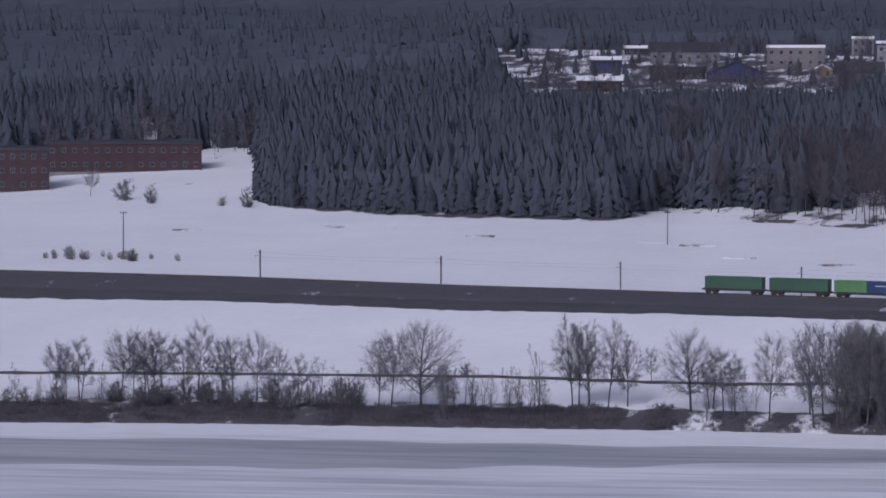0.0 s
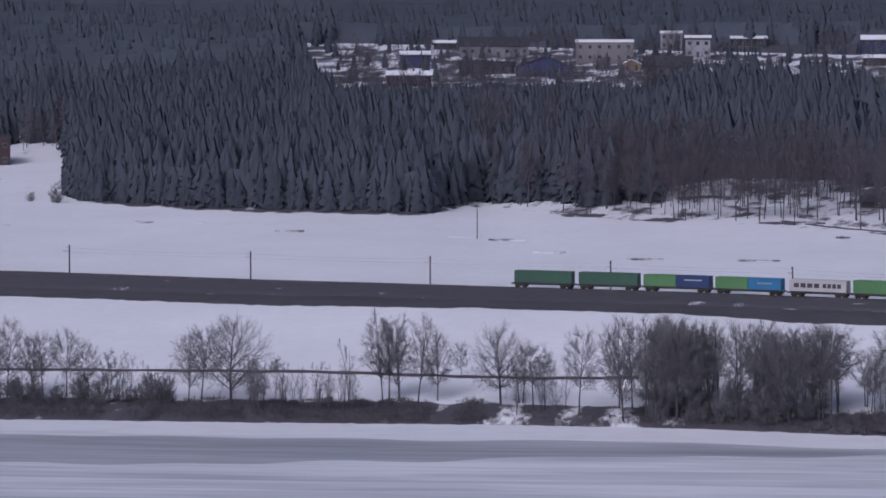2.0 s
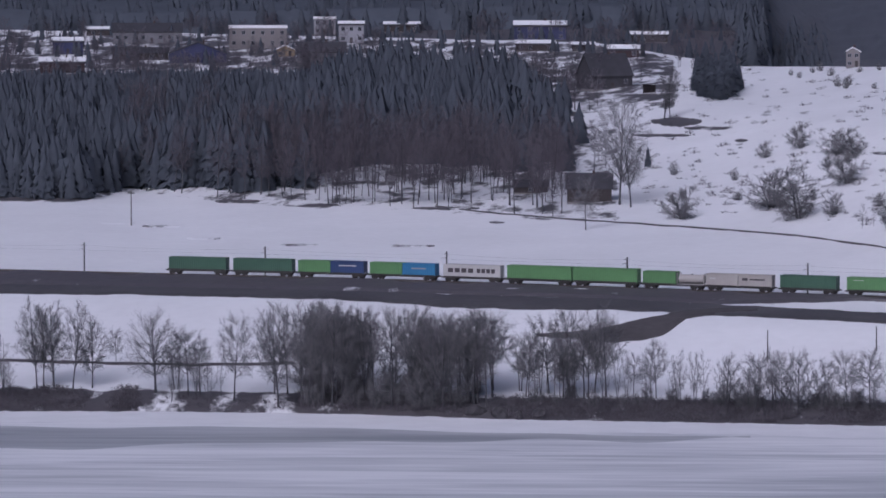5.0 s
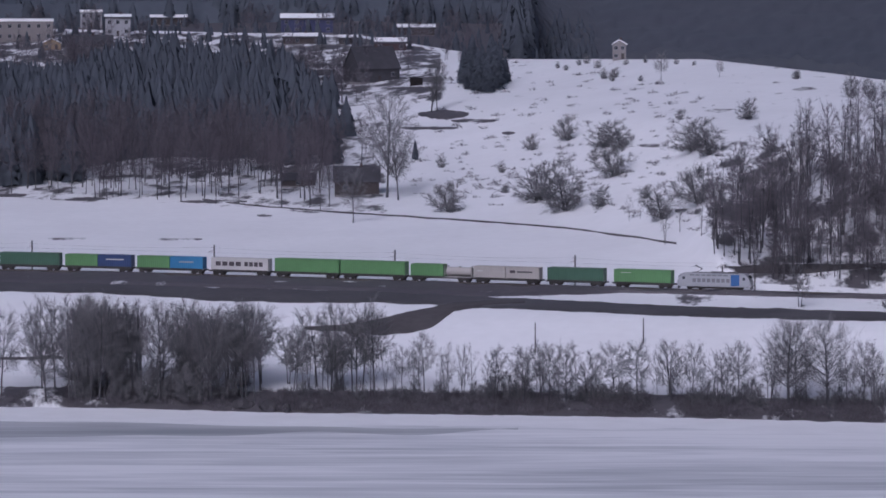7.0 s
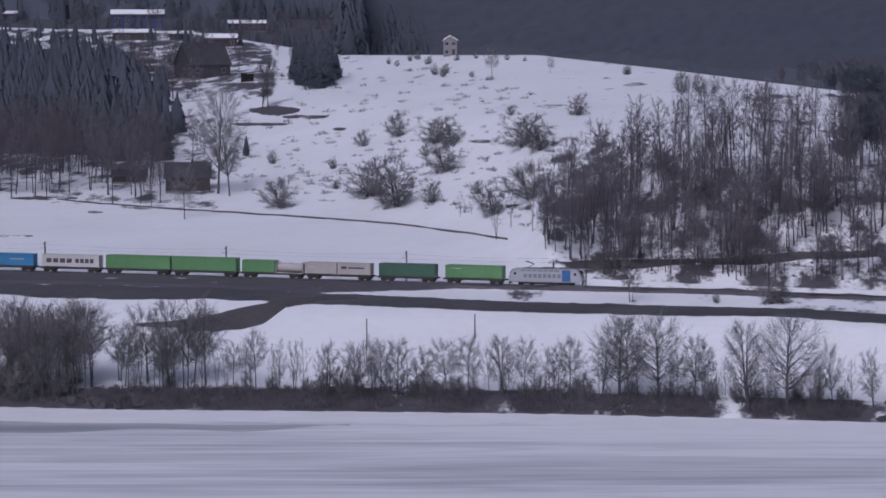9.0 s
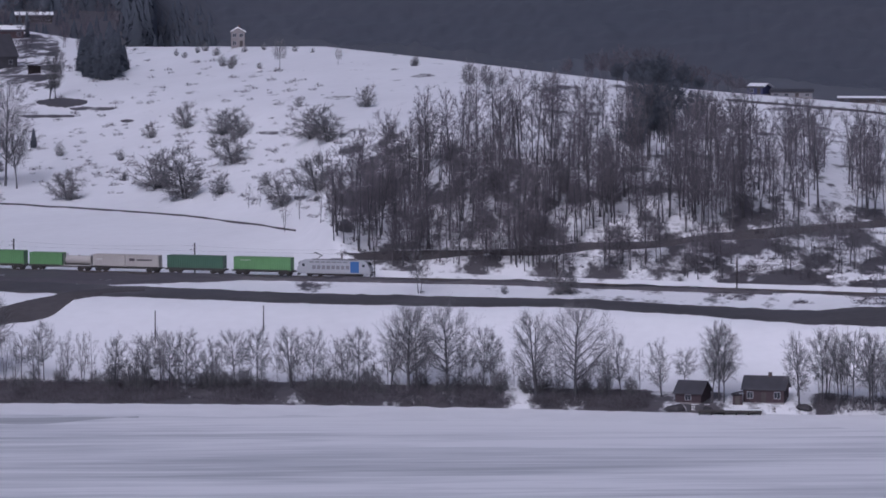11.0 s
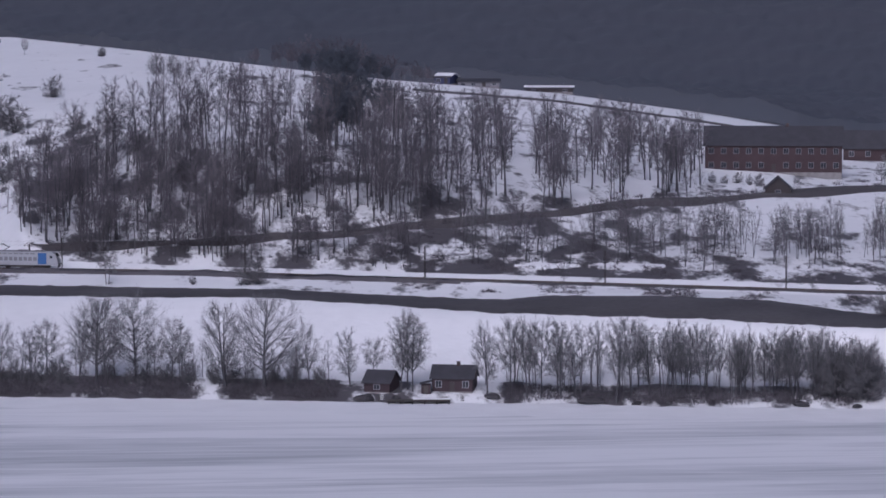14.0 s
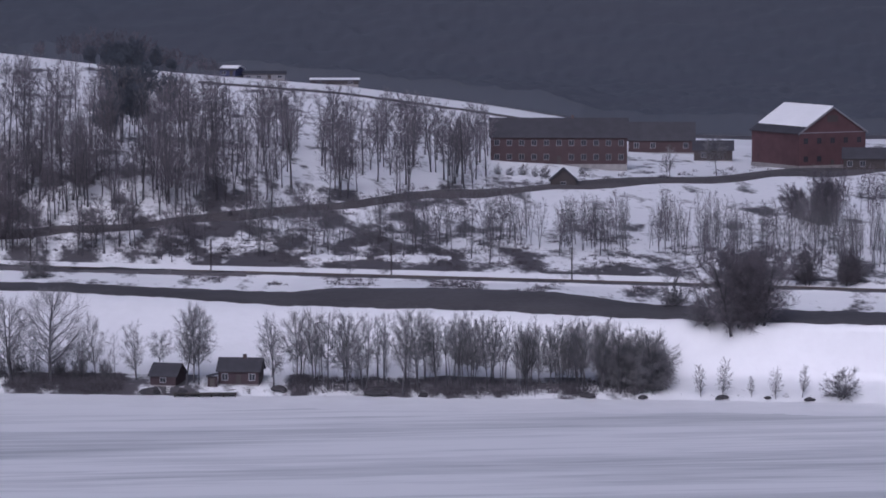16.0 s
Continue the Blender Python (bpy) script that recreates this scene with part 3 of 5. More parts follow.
# the wood stays below the houses: how high its tops may reach
tops = curve((460, 880, 930, 1480, 1560, 1640, 1700, 1850, 1900, 2060), (60, 70, 154, 152, 112, 92, 90, 100, 150, 200))
for k in range(6800):
    u = rng.uniform(466, 2040)
    lo = (EYE - 23.5) * F / (edge_v(u) - V0) + 3
    r = rng.uniform(lo, mid_r(u) - 4)
    gap = noise.noise((u * 0.008, r * 0.025, 7.0))
    if u > 1100 and r < lo + (20 + 26 * gap) * min(1, (u - 1100) / 200) + max(0, min(78, (u - 1380) * 0.3)):
        continue
    if u > 1420 and rng.uniform() < 0.28 + max(0, (u - 1700) / 400):
        continue
    x, y, z = at(u, r)
    room = EYE - (tops(u) + rng.uniform(0, 26) - V0) * r / F - z
    h = min(rng.uniform(12, 20) * (0.75 if r < lo + 8 else 1), room)
    if h > 4.5:
        wood.append((x, y, z, h, rng.uniform(0.85, 1.35) * (1 if h > 9 else 1.4), rng.uniform(0, 6)))


def gap_sheet(name, label, u0, u1, nu, nr, near, far, height):
    """A rough sheet added a little below the tops, to cover the deep shade between trees."""
    verts = []
    for a in range(nu + 1):
        u = u0 + (u1 - u0) * a / nu
        p, w = profile(u), (u - U0) / F
        for b in range(nr + 1):
            r = near(u) + (far(u) - near(u)) * b / nr
            x, y, z = r * math.sin(w), r * math.cos(w), float(np.interp(r, p[0], p[1]))
            h = height(u, r, z) * (1 + 0.12 * noise.noise((x * 0.25, y * 0.25, 0)))
            verts.append((x, y, z + (h if 0 < b < nr and 0 < a < nu else -0.5)))
    n = nr + 1
    faces = [(c * n + k, (c + 1) * n + k, (c + 1) * n + k + 1, c * n + k + 1) for c in range(nu) for k in range(nr)]
    tagged(new(name, mesh(name, verts, faces, M["spruce"], True)), label, "woods", kind="stuff")


def wood_height(u, r, z):
    room = EYE - (tops(u) + 13 - V0) * r / F - z
    return max(0.5, min(12.5, room) * 0.8) * min(1, max(0.0, (1440 - u) / 160))


# added needle-coloured sheet: hides the dark gaps between the spruces
gap_sheet("wood_interior", "added sheet that lightens dark gaps in the spruce wood", 474, 1440, 320, 60,
             lambda u: (EYE - 23.5) * F / (edge_v(u) - V0) + (7 if u < 1100 else 7 + 20 * min(1, (u - 1100) / 200)), lambda u: mid_r(u) - 6, wood_height)
scatter("spruce_wood", sv, sf, wood, M["spruce"], "dense dark spruce wood above the snowy field", "woods", True)
# woods among and above the houses
belt = []
for k in range(3000):
    u = rng.uniform(-500, 2420)
    r = rng.uniform(1760, 2160)
    if 880 < u < 2250 and r < 1990 and rng.uniform() < 0.72:
        continue
    if u > 2250 and r < crest_r(u) + 60:
        continue
    belt.append((*at(u, r), rng.uniform(7, 15) * (0.5 if 880 < u < 2250 and r < 1990 else 1), rng.uniform(0.8, 1.3), rng.uniform(0, 6)))
for k in range(1500):
    u = rng.uniform(-500, 470)
    r = rng.uniform(1665, 1800)
    if noise.noise((u * 0.01, r * 0.03, 2.0)) > -0.12:
        belt.append((*at(u, r), rng.uniform(10, 17), rng.uniform(0.8, 1.2), rng.uniform(0, 6)))
# the same added fill under the tops of the upper wood
gap_sheet("upper_wood_interior", "added sheet that lightens dark gaps in the upper wood", -500, 2320, 400, 16,
             lambda u: 2000 if u > 850 else 1850, lambda u: 2190, lambda u, r, z: 8.0)
scatter("upper_wood", sv, sf, belt, M["spruce"], "dark spruce wood above the houses", "woods", True)

# kinds of leafless tree, each built as unit-height variants
KINDS = {}


def kind(letter, name, label, category, variants):
    made = []
    for i, (h, args) in enumerate(variants):
        trunk, crown = bare_tree(hash_of(letter) + i, h, **args)
        top = thing(name, label, category, pose(0, -50 - 30 * i, -60))
        for n, me in (("trunk", trunk), ("crown", crown)):
            o = new(n, me)
            o.parent = top
        made.append((top, h))
    KINDS[letter] = made


def hash_of(letter):
    return ord(letter) * 17


kind("a", "alder_tree", "bare grey alder with a rounded crown", "tree", [
    (16, dict(girth=0.16, start=0.36, width=8.4, limbs=20)),
    (16, dict(girth=0.15, start=0.30, width=7.6, limbs=20)),
    (15, dict(girth=0.14, start=0.28, width=8.0, limbs=20, stems=2)),
    (14, dict(girth=0.15, start=0.38, width=8.0, limbs=19, lean=0.10))])
kind("o", "broad_tree", "large bare tree with a wide spreading crown", "tree", [
    (18, dict(girth=0.34, start=0.20, width=13, limbs=34, boughs=9, twigs=13, steep=0.8)),
    (18, dict(girth=0.30, start=0.24, width=12.5, limbs=32, boughs=9, twigs=13, steep=0.7)),
    (17, dict(girth=0.26, start=0.22, width=11.5, limbs=32, boughs=9, twigs=12, steep=1.0, stems=2))])
kind("b", "aspen_tree", "tall slender bare grey aspen", "tree", [
    (19, dict(girth=0.18, start=0.24, width=8.6, limbs=24, steep=1.5)),
    (19, dict(girth=0.16, start=0.28, width=8.0, limbs=22, steep=1.7)),
    (19, dict(girth=0.15, start=0.22, width=9.4, limbs=26, steep=1.5, stems=2)),
    (18, dict(girth=0.16, start=0.32, width=7.0, limbs=20, steep=1.8))])
kind("w", "wood_tree", "bare dark-stemmed tree of the slope wood", "tree", [
    (17, dict(girth=0.17, start=0.35, width=5.6, limbs=16, boughs=6, twigs=11, steep=1.4, twig_w=0.021, fine=True, twig="darktwig")),
    (17, dict(girth=0.16, start=0.42, width=4.8, limbs=15, boughs=6, twigs=11, steep=1.6, twig_w=0.021, fine=True, twig="darktwig")),
    (16, dict(girth=0.16, start=0.30, width=5.2, limbs=16, boughs=6, twigs=11, steep=1.3, twig_w=0.021, lean=0.08, fine=True, twig="darktwig")),
    (17, dict(girth=0.16, start=0.35, width=6.2, limbs=18, boughs=6, twigs=11, steep=1.4, twig_w=0.021, stems=2, fine=True, twig="darktwig"))])
kind("v", "birch_tree", "slender bare birch at the wood's edge", "tree", [
    (16, dict(girth=0.11, start=0.30, width=5.6, limbs=16, boughs=6, twigs=11, steep=1.5, twig_w=0.021, fine=True, twig="browntwig")),
    (16, dict(girth=0.10, start=0.36, width=5.0, limbs=15, boughs=6, twigs=11, steep=1.7, twig_w=0.021, fine=True, twig="browntwig"))])
kind("x", "grey_willow", "bare grey willow of the slope wood", "tree", [
    (15, dict(girth=0.12, start=0.28, width=6.6, limbs=16, boughs=6, twigs=11, steep=1.1, twig_w=0.021, fine=True, twig="darktwig")),
    (15, dict(girth=0.11, start=0.25, width=6.0, limbs=16, boughs=6, twigs=11, steep=1.3, twig_w=0.021, stems=2, fine=True, twig="darktwig"))])
kind("s", "sapling", "thin bare grey-brown sapling", "sapling", [
    (10, dict(girth=0.06, start=0.22, width=2.8, limbs=12, boughs=4, twigs=7, steep=1.8, fine=True)),
    (10, dict(girth=0.05, start=0.18, width=3.2, limbs=12, boughs=4, twigs=7, steep=1.6, lean=0.06, fine=True)),
    (9, dict(girth=0.05, start=0.22, width=2.6, limbs=12, boughs=4, twigs=7, steep=2.0, stems=2, fine=True))])
kind("t", "tall_alder", "tall straight bare alder with a narrow crown", "tree", [
    (19, dict(girth=0.15, start=0.40, width=5.2, limbs=15, boughs=6, twigs=10, steep=2.0)),
    (19, dict(girth=0.13, start=0.34, width=4.6, limbs=15, boughs=6, twigs=10, steep=2.3)),
    (18, dict(girth=0.14, start=0.46, width=5.4, limbs=14, boughs=6, twigs=10, steep=1.8, lean=0.05)),
    (19, dict(girth=0.12, start=0.36, width=5.8, limbs=16, boughs=6, twigs=10, steep=2.0, stems=2))])
kind("z", "young_alder", "slim upright young alder, leafless", "tree", [
    (11, dict(girth=0.06, start=0.2, width=2.4, limbs=12, boughs=4, twigs=8, steep=2.4, fine=True)),
    (11, dict(girth=0.05, start=0.26, width=2.0, limbs=11, boughs=4, twigs=8, steep=2.6, fine=True)),
    (10, dict(girth=0.06, start=0.16, width=2.8, limbs=13, boughs=4, twigs=8, steep=2.2, fine=True))])
kind("p", "pine_tree", "old pine with a ragged dark crown", "tree", [
    (17, dict(girth=0.24, start=0.42, width=8.6, limbs=26, boughs=8, twigs=12, steep=0.5, twig_w=0.085, twig="spruce")),
    (17, dict(girth=0.22, start=0.34, width=7.4, limbs=26, boughs=8, twigs=12, steep=0.4, twig_w=0.085, twig="spruce")),
    (16, dict(girth=0.22, start=0.50, width=8.0, limbs=24, boughs=8, twigs=12, steep=0.6, twig_w=0.085, twig="spruce", lean=0.06))])
kind("u", "shrub", "bare rounded grey-brown shrub", "shrub", [
    (5, dict(girth=0.05, start=0.03, width=5.4, limbs=36, boughs=6, twigs=11, twig_w=0.018, stems=4, low=-0.9)),
    (5, dict(girth=0.05, start=0.03, width=4.6, limbs=34, boughs=6, twigs=11, twig_w=0.018, stems=4, steep=1.2, low=-0.9)),
    (5, dict(girth=0.05, start=0.03, width=4.0, limbs=30, boughs=6, twigs=11, twig_w=0.018, stems=3, steep=1.3, low=-0.9))])
kind("g", "round_tree", "large dense rounded bare willow", "tree", [
    (20, dict(girth=0.25, start=0.06, width=16.5, limbs=84, boughs=9, twigs=16, stems=3, steep=0.8, low=-0.85, twig_w=0.042, twig="darktwig"))])
kind("y", "young_poplar", "small bare columnar young tree", "tree", [
    (7, dict(girth=0.06, start=0.12, width=2.2, limbs=22, boughs=5, twigs=9, steep=1.8)),
    (7, dict(girth=0.07, start=0.15, width=2.6, limbs=22, boughs=5, twigs=9, steep=1.5))])


def spruce_kind():
    made = []
    for i in range(3):
        v, f = spruce_fronds(20 + i, (0.34, 0.38, 0.30)[i], 46, 17, 0.75, 0.3)
        v = np.array(v) * 14.0
        top = thing("spruce_tree", "single dark green spruce on the hillside", "tree", pose(0, -200 - 30 * i, -60))
        s = Sprig()
        s.tube([np.array((0, 0, -0.3)), np.array((0, 0, 7.0)), np.array((0, 0, 13.5))], [0.22, 0.13, 0.02], 7)
        for n, me in (("trunk", s.mesh("trunk", M["bark"])), ("crown", triangles("crown", v, f, M["spruce"]))):
            o = new(n, me)
            o.parent = top
        made.append((top, 14.0))
    KINDS["n"] = made


spruce_kind()
TREES = {}


def plant(letter, u, v, tall, group, r0=0, wide=1.0):
    """A tree of that kind whose foot shows at (u, v) and which stands tall units high."""
    p, r = spot(u, v, r0)
    h = tall * r / F
    n = TREES[letter] = TREES.get(letter, -1) + 1
    top, unit_h = KINDS[letter][n % len(KINDS[letter])]
    s = h / unit_h
    m = Matrix.Translation(p - Vector((0, 0, 0.15))) @ Matrix.Rotation(n * 2.1, 4, "Z") @ Matrix.Diagonal((s * wide, s * wide, s, 1))
    return tagged(copy_thing(top, m), group=group)


SHORE_A = [
    ('a', 99, 706, 98), ('a', 116, 706, 94), ('a', 141, 708, 120), ('a', 213, 709, 123), ('a', 235, 707, 106), ('a', 256, 707, 121),
    ('a', 266, 707, 106), ('a', 286, 707, 116), ('a', 324, 709, 108), ('a', 349, 712, 137), ('a', 394, 708, 114), ('a', 412, 708, 109),
    ('a', 454, 714, 118), ('a', 492, 714, 97), ('a', 529, 717, 93), ('s', 554, 717, 93), ('s', 567, 718, 86), ('b', 670, 723, 128),
    ('a', 692, 725, 136), ('o', 745, 733, 162), ('u', 825, 670, 25),
]
SHORE_B = [
    ('s', 956, 724, 122), ('b', 1014, 724, 160), ('a', 1026, 722, 140), ('b', 1046, 722, 160), ('b', 1077, 728, 161), ('b', 1112, 722, 128),
    ('a', 1154, 682, 65), ('o', 1224, 732, 138), ('a', 1260, 726, 110), ('a', 1282, 736, 117), ('a', 1302, 739, 98), ('a', 1363, 747, 152),
    ('b', 1435, 735, 165), ('b', 1444, 757, 177), ('b', 1458, 736, 161), ('a', 1872, 729, 100), ('b', 1957, 734, 160), ('b', 2004, 733, 160),
    ('a', 2024, 738, 140), ('a', 2073, 740, 77), ('a', 2113, 743, 105),
]
SHORE_C = [
    ('s', 2180, 755, 105), ('a', 2240, 770, 115), ('a', 2288, 767, 107), ('a', 2335, 767, 107), ('a', 2365, 767, 110), ('a', 2406, 760, 97),
    ('a', 2451, 760, 103), ('a', 2491, 758, 106), ('o', 2556, 760, 117), ('a', 2589, 760, 105), ('s', 2627, 763, 103), ('a', 2647, 760, 95),
    ('a', 2672, 755, 102), ('b', 2725, 760, 130), ('o', 2759, 764, 154), ('b', 2774, 759, 149), ('o', 2829, 766, 154), ('a', 2862, 759, 75),
    ('b', 2892, 759, 115), ('a', 2912, 759, 95), ('s', 2934, 762, 68), ('o', 2993, 778, 167), ('o', 3056, 781, 172),
]
SHORE_D = [
    ('a', 3112, 777, 85), ('b', 3137, 777, 120), ('s', 3162, 772, 60), ('b', 3211, 778, 112), ('a', 3248, 766, 78), ('b', 3298, 784, 145),
    ('b', 3311, 781, 142), ('b', 3320, 784, 143), ('b', 3454, 790, 140), ('a', 3494, 790, 135), ('b', 3524, 795, 145), ('a', 3549, 795, 140),
    ('b', 3584, 799, 150), ('a', 3614, 794, 140), ('b', 3682, 804, 153), ('a', 3709, 798, 145), ('y', 4212, 808, 63), ('y', 4250, 810, 71),
    ('y', 4302, 807, 40), ('y', 4344, 808, 58), ('y', 4392, 807, 61), ('u', 4462, 806, 62),
]
HILL_A = [
    ('u', 2145, 345, 27), ('u', 2159, 423, 58), ('u', 2256, 389, 20), ('u', 2252, 354, 23), ('u', 2305, 314, 32), ('u', 2316, 404, 80),
    ('u', 2366, 421, 97), ('u', 2367, 297, 48), ('u', 2432, 309, 55), ('u', 2462, 311, 52), ('u', 2451, 359, 60), ('u', 2426, 414, 45),
    ('u', 2391, 389, 20), ('u', 2416, 331, 24), ('s', 2476, 440, 50), ('u', 2506, 400, 30), ('u', 2536, 435, 65), ('s', 2541, 480, 90),
    ('s', 2566, 460, 90), ('u', 2601, 410, 75), ('s', 2604, 465, 95), ('u', 2588, 316, 67), ('u', 2618, 322, 64), ('u', 2567, 259, 20),
    ('u', 2685, 259, 45), ('u', 2447, 191, 20), ('u', 2497, 191, 12), ('a', 2532, 191, 52), ('a', 2635, 184, 31), ('u', 2772, 187, 15), ('u', 2388, 163, 14), ('u', 2402, 160, 16), ('u', 2420, 168, 18), ('u', 2432, 187, 22),
    ('u', 2452, 185, 20), ('u', 2470, 162, 14), ('u', 2505, 158, 14), ('u', 2560, 161, 12), ('u', 2590, 163, 10), ('u', 2350, 168, 13), ('u', 2365, 172, 12),
]
HILL_B = [
    ('a', 2901, 236, 55), ('u', 2771, 186, 20), ('a', 2867, 240, 55), ('a', 2897, 235, 50), ('a', 2927, 234, 47), ('a', 2982, 249, 55),
    ('s', 3002, 234, 40), ('s', 3037, 234, 45), ('s', 3067, 229, 30), ('a', 160, 347, 48), ('u', 270, 360, 35), ('u', 222, 355, 40),
    ('u', 393, 365, 20), ('u', 440, 368, 38), ('a', 380, 275, 40), ('a', 432, 268, 38), ('a', 4153, 419, 63), ('a', 4238, 412, 72),
    ('g', 4271, 703, 175), ('g', 4318, 698, 150), ('g', 4425, 492, 88), ('g', 4378, 486, 62),
    ('g', 4400, 606, 72), ('g', 4468, 606, 68), ('w', 4450, 500, 70), ('u', 4410, 495, 55), ('w', 4470, 494, 70), ('u', 4435, 500, 50), ('u', 3852, 412, 22), ('u', 3874, 414, 18), ('u', 3896, 412, 24), ('u', 3918, 414, 20), ('u', 3936, 416, 24), ('u', 4000, 410, 16),
    ('u', 4490, 601, 58), ('u', 4225, 690, 60), ('u', 4320, 692, 48),
]
HILL_C = [
    ('b', 2123, 248, 100), ('b', 2136, 246, 93), ('b', 2047, 398, 200), ('b', 2067, 403, 145), ('n', 2097, 330, 37), ('n', 2198, 197, 92),
    ('n', 2216, 199, 75), ('n', 2232, 201, 97), ('n', 2247, 197, 68), ('n', 2208, 209, 80), ('n', 2184, 196, 70), ('n', 2225, 212, 62),
    ('n', 2191, 206, 55), ('n', 2240, 206, 88), ('n', 2257, 193, 48), ('p', 3128, 230, 48), ('p', 3158, 236, 62), ('p', 3186, 240, 66),
    ('p', 3206, 240, 70), ('p', 3244, 240, 58), ('p', 3276, 243, 40), ('p', 3170, 300, 104), ('p', 3200, 306, 122), ('p', 3232, 312, 98),
    ('p', 3262, 318, 84), ('p', 3186, 352, 128), ('p', 3216, 360, 110), ('p', 3154, 372, 96), ('s', 2336, 414, 33), ('s', 2276, 399, 30), ('s', 2496, 435, 35),
    ('u', 2727, 315, 40), ('a', 1987, 443, 95), ('w', 1912, 337, 90), ('a', 2866, 236, 60), ('w', 1892, 347, 110), ('w', 1932, 347, 90),
    ('w', 2002, 337, 80), ('w', 2022, 332, 70),
]
for rows, grp in ((SHORE_A, "trees along the shore"), (SHORE_B, "trees along the shore"), (SHORE_C, "trees along the shore"),
                  (SHORE_D, "trees along the shore"), (HILL_A, "trees on the hillside"), (HILL_B, "trees on the hillside"),
                  (HILL_C, "trees on the hillside")):
    for letter, u, v, tall in rows:
        plant(letter, u, v, tall, grp, wide=1.1 if letter == "n" and tall > 40 else 1.3 if letter == "u" and tall > 50 else 1.0)

rng = np.random.default_rng(11)
# thickets: letters, bearings, drops of the foot above the shore line, heights, number
for letters, u0, u1, d0, d1, h0, h1, count, grp in (
        ("s", 775, 965, 14, 32, 70, 100, 34, "saplings in the shore thicket"),
        ("s", 430, 665, 28, 40, 45, 85, 18, "saplings in the shore thicket"),
        ("s", 0, 440, 28, 40, 45, 80, 16, "saplings in the shore thicket"),
        ("s", 1250, 1350, 12, 30, 50, 80, 12, "saplings in the shore thicket"),
        ("u", 0, 640, 28, 42, 25, 52, 40, "shrubs along the shore"),
        ("wbwa", 1482, 1830, 12, 55, 0, 0, 66, "trees of the dense shore stand"),
        ("uu", 1480, 1840, 8, 50, 40, 95, 24, "shrubs along the shore"),
        ("as", 1880, 2010, 30, 45, 90, 140, 16, "trees along the shore"),
        ("s", 2010, 2420, 20, 40, 70, 110, 28, "saplings in the shore thicket"),
        ("u", 1900, 3180, 22, 38, 20, 44, 70, "shrubs along the shore"),
        ("s", 2440, 3180, 20, 38, 50, 95, 36, "saplings in the shore thicket"),
        ("tt", 3440, 3740, 14, 35, 0, 0, 22, "trees of the tall shore stand"),
        ("ttb", 3740, 4105, 10, 35, 0, 0, 70, "trees of the tall shore stand"),
        ("u", 4070, 4140, 14, 40, 60, 115, 14, "shrubs along the shore"),
        ("s", 3440, 4100, 14, 30, 50, 100, 24, "saplings in the shore thicket")):
    for k in range(count):
        u = rng.uniform(u0, u1)
        v = shore_v(u) - rng.uniform(d0, d1)
        tall = rng.uniform(h0, h1) if h1 else v - low_v(u) + rng.uniform(-28, 4)
        plant(letters[k % len(letters)], u, v, tall, grp, wide=rng.uniform(0.85, 1.1))
# the broadleaf wood on the slope above the railway
for k in range(440):
    u = rng.uniform(2610, 3835) if k < 290 else rng.uniform(2610, 3380)
    top = crest_v(u) + (120 if u < 3000 else 85)
    v = rng.uniform(top, edge_v(u) - 6 if u < 3060 else track_v(u) - 6)
    if u < 2900 and v < 300 + (2900 - u) * 0.55:
        continue
    plant("wwxwx"[k % 5], u, v, min(rng.uniform(90, 150), v - crest_v(u) + 8), "trees of the slope wood", rail_r(u) + 6)
for k in range(64):
    u = rng.uniform(2680, 3340)
    plant("xw"[k % 2], u, edge_v(u) - rng.uniform(4, 34), rng.uniform(60, 112), "trees at the foot of the slope wood", rail_r(u) + 6)
for k in range(30):
    u = rng.uniform(2620, 3900)
    plant("s", u, rng.uniform(crest_v(u) + 120, edge_v(u) - 5), rng.uniform(50, 90), "saplings on the slope", rail_r(u) + 6)
# saplings in rows below the farm track
for k in range(96):
    u = rng.uniform(3380, 3890) if k < 50 else rng.uniform(3960, 4560)
    if 4080 < u < 4110:
        continue
    plant("s", u, rail_v(u) - rng.uniform(25, 75), rng.uniform(60, 105), "saplings below the farm track", rail_r(u) + 6, wide=0.9)
for k in range(120):
    u = rng.uniform(3830, 4565)
    if not 4075 < u < 4115:
        plant("z", u, rail_v(u) - rng.uniform(52, 76), rng.uniform(66, 96), "row of young alders", rail_r(u) + 6)
for k in range(60):
    u = rng.uniform(3380, 3900) if k < 32 else rng.uniform(3950, 4560)
    plant("x", u, rail_v(u) - rng.uniform(30, 80), rng.uniform(65, 105), "young willows below the farm track", rail_r(u) + 6, wide=0.75)
# leafless trees between the spruces along the field edge and round the houses
for k in range(230):
    u = rng.uniform(1150, 1950)
    r = (EYE - 23.5) * F / (edge_v(u) - V0) + rng.uniform(3, 130 if u < 1380 else 95)
    x, y, z = at(u, r)
    v = V0 + (EYE - z) * F / r
    plant("vv"[k % 2], u, v, min(rng.uniform(80, 150), v - 115), "bare trees at the wood's edge")
grove = []
for k in range(330):
    u = rng.uniform(900, 1650) if k < 160 else rng.uniform(1650, 2250) if k < 240 else rng.uniform(900, 1560)
    r = rng.uniform(1650, 1960) if k < 240 else mid_r(u) + rng.uniform(4, 70)
    grove.append((*at(u, r), rng.uniform(26, 56) * r / F, rng.uniform(0.9, 1.2), rng.uniform(0, 6)))
for k in range(110):
    u = rng.uniform(930, 1660)
    r = rng.uniform(1735, 1930)
    x, y, z = at(u, r)
    plant("x", u, V0 + (EYE - z) * F / r, rng.uniform(20, 42), "grey trees among the houses")
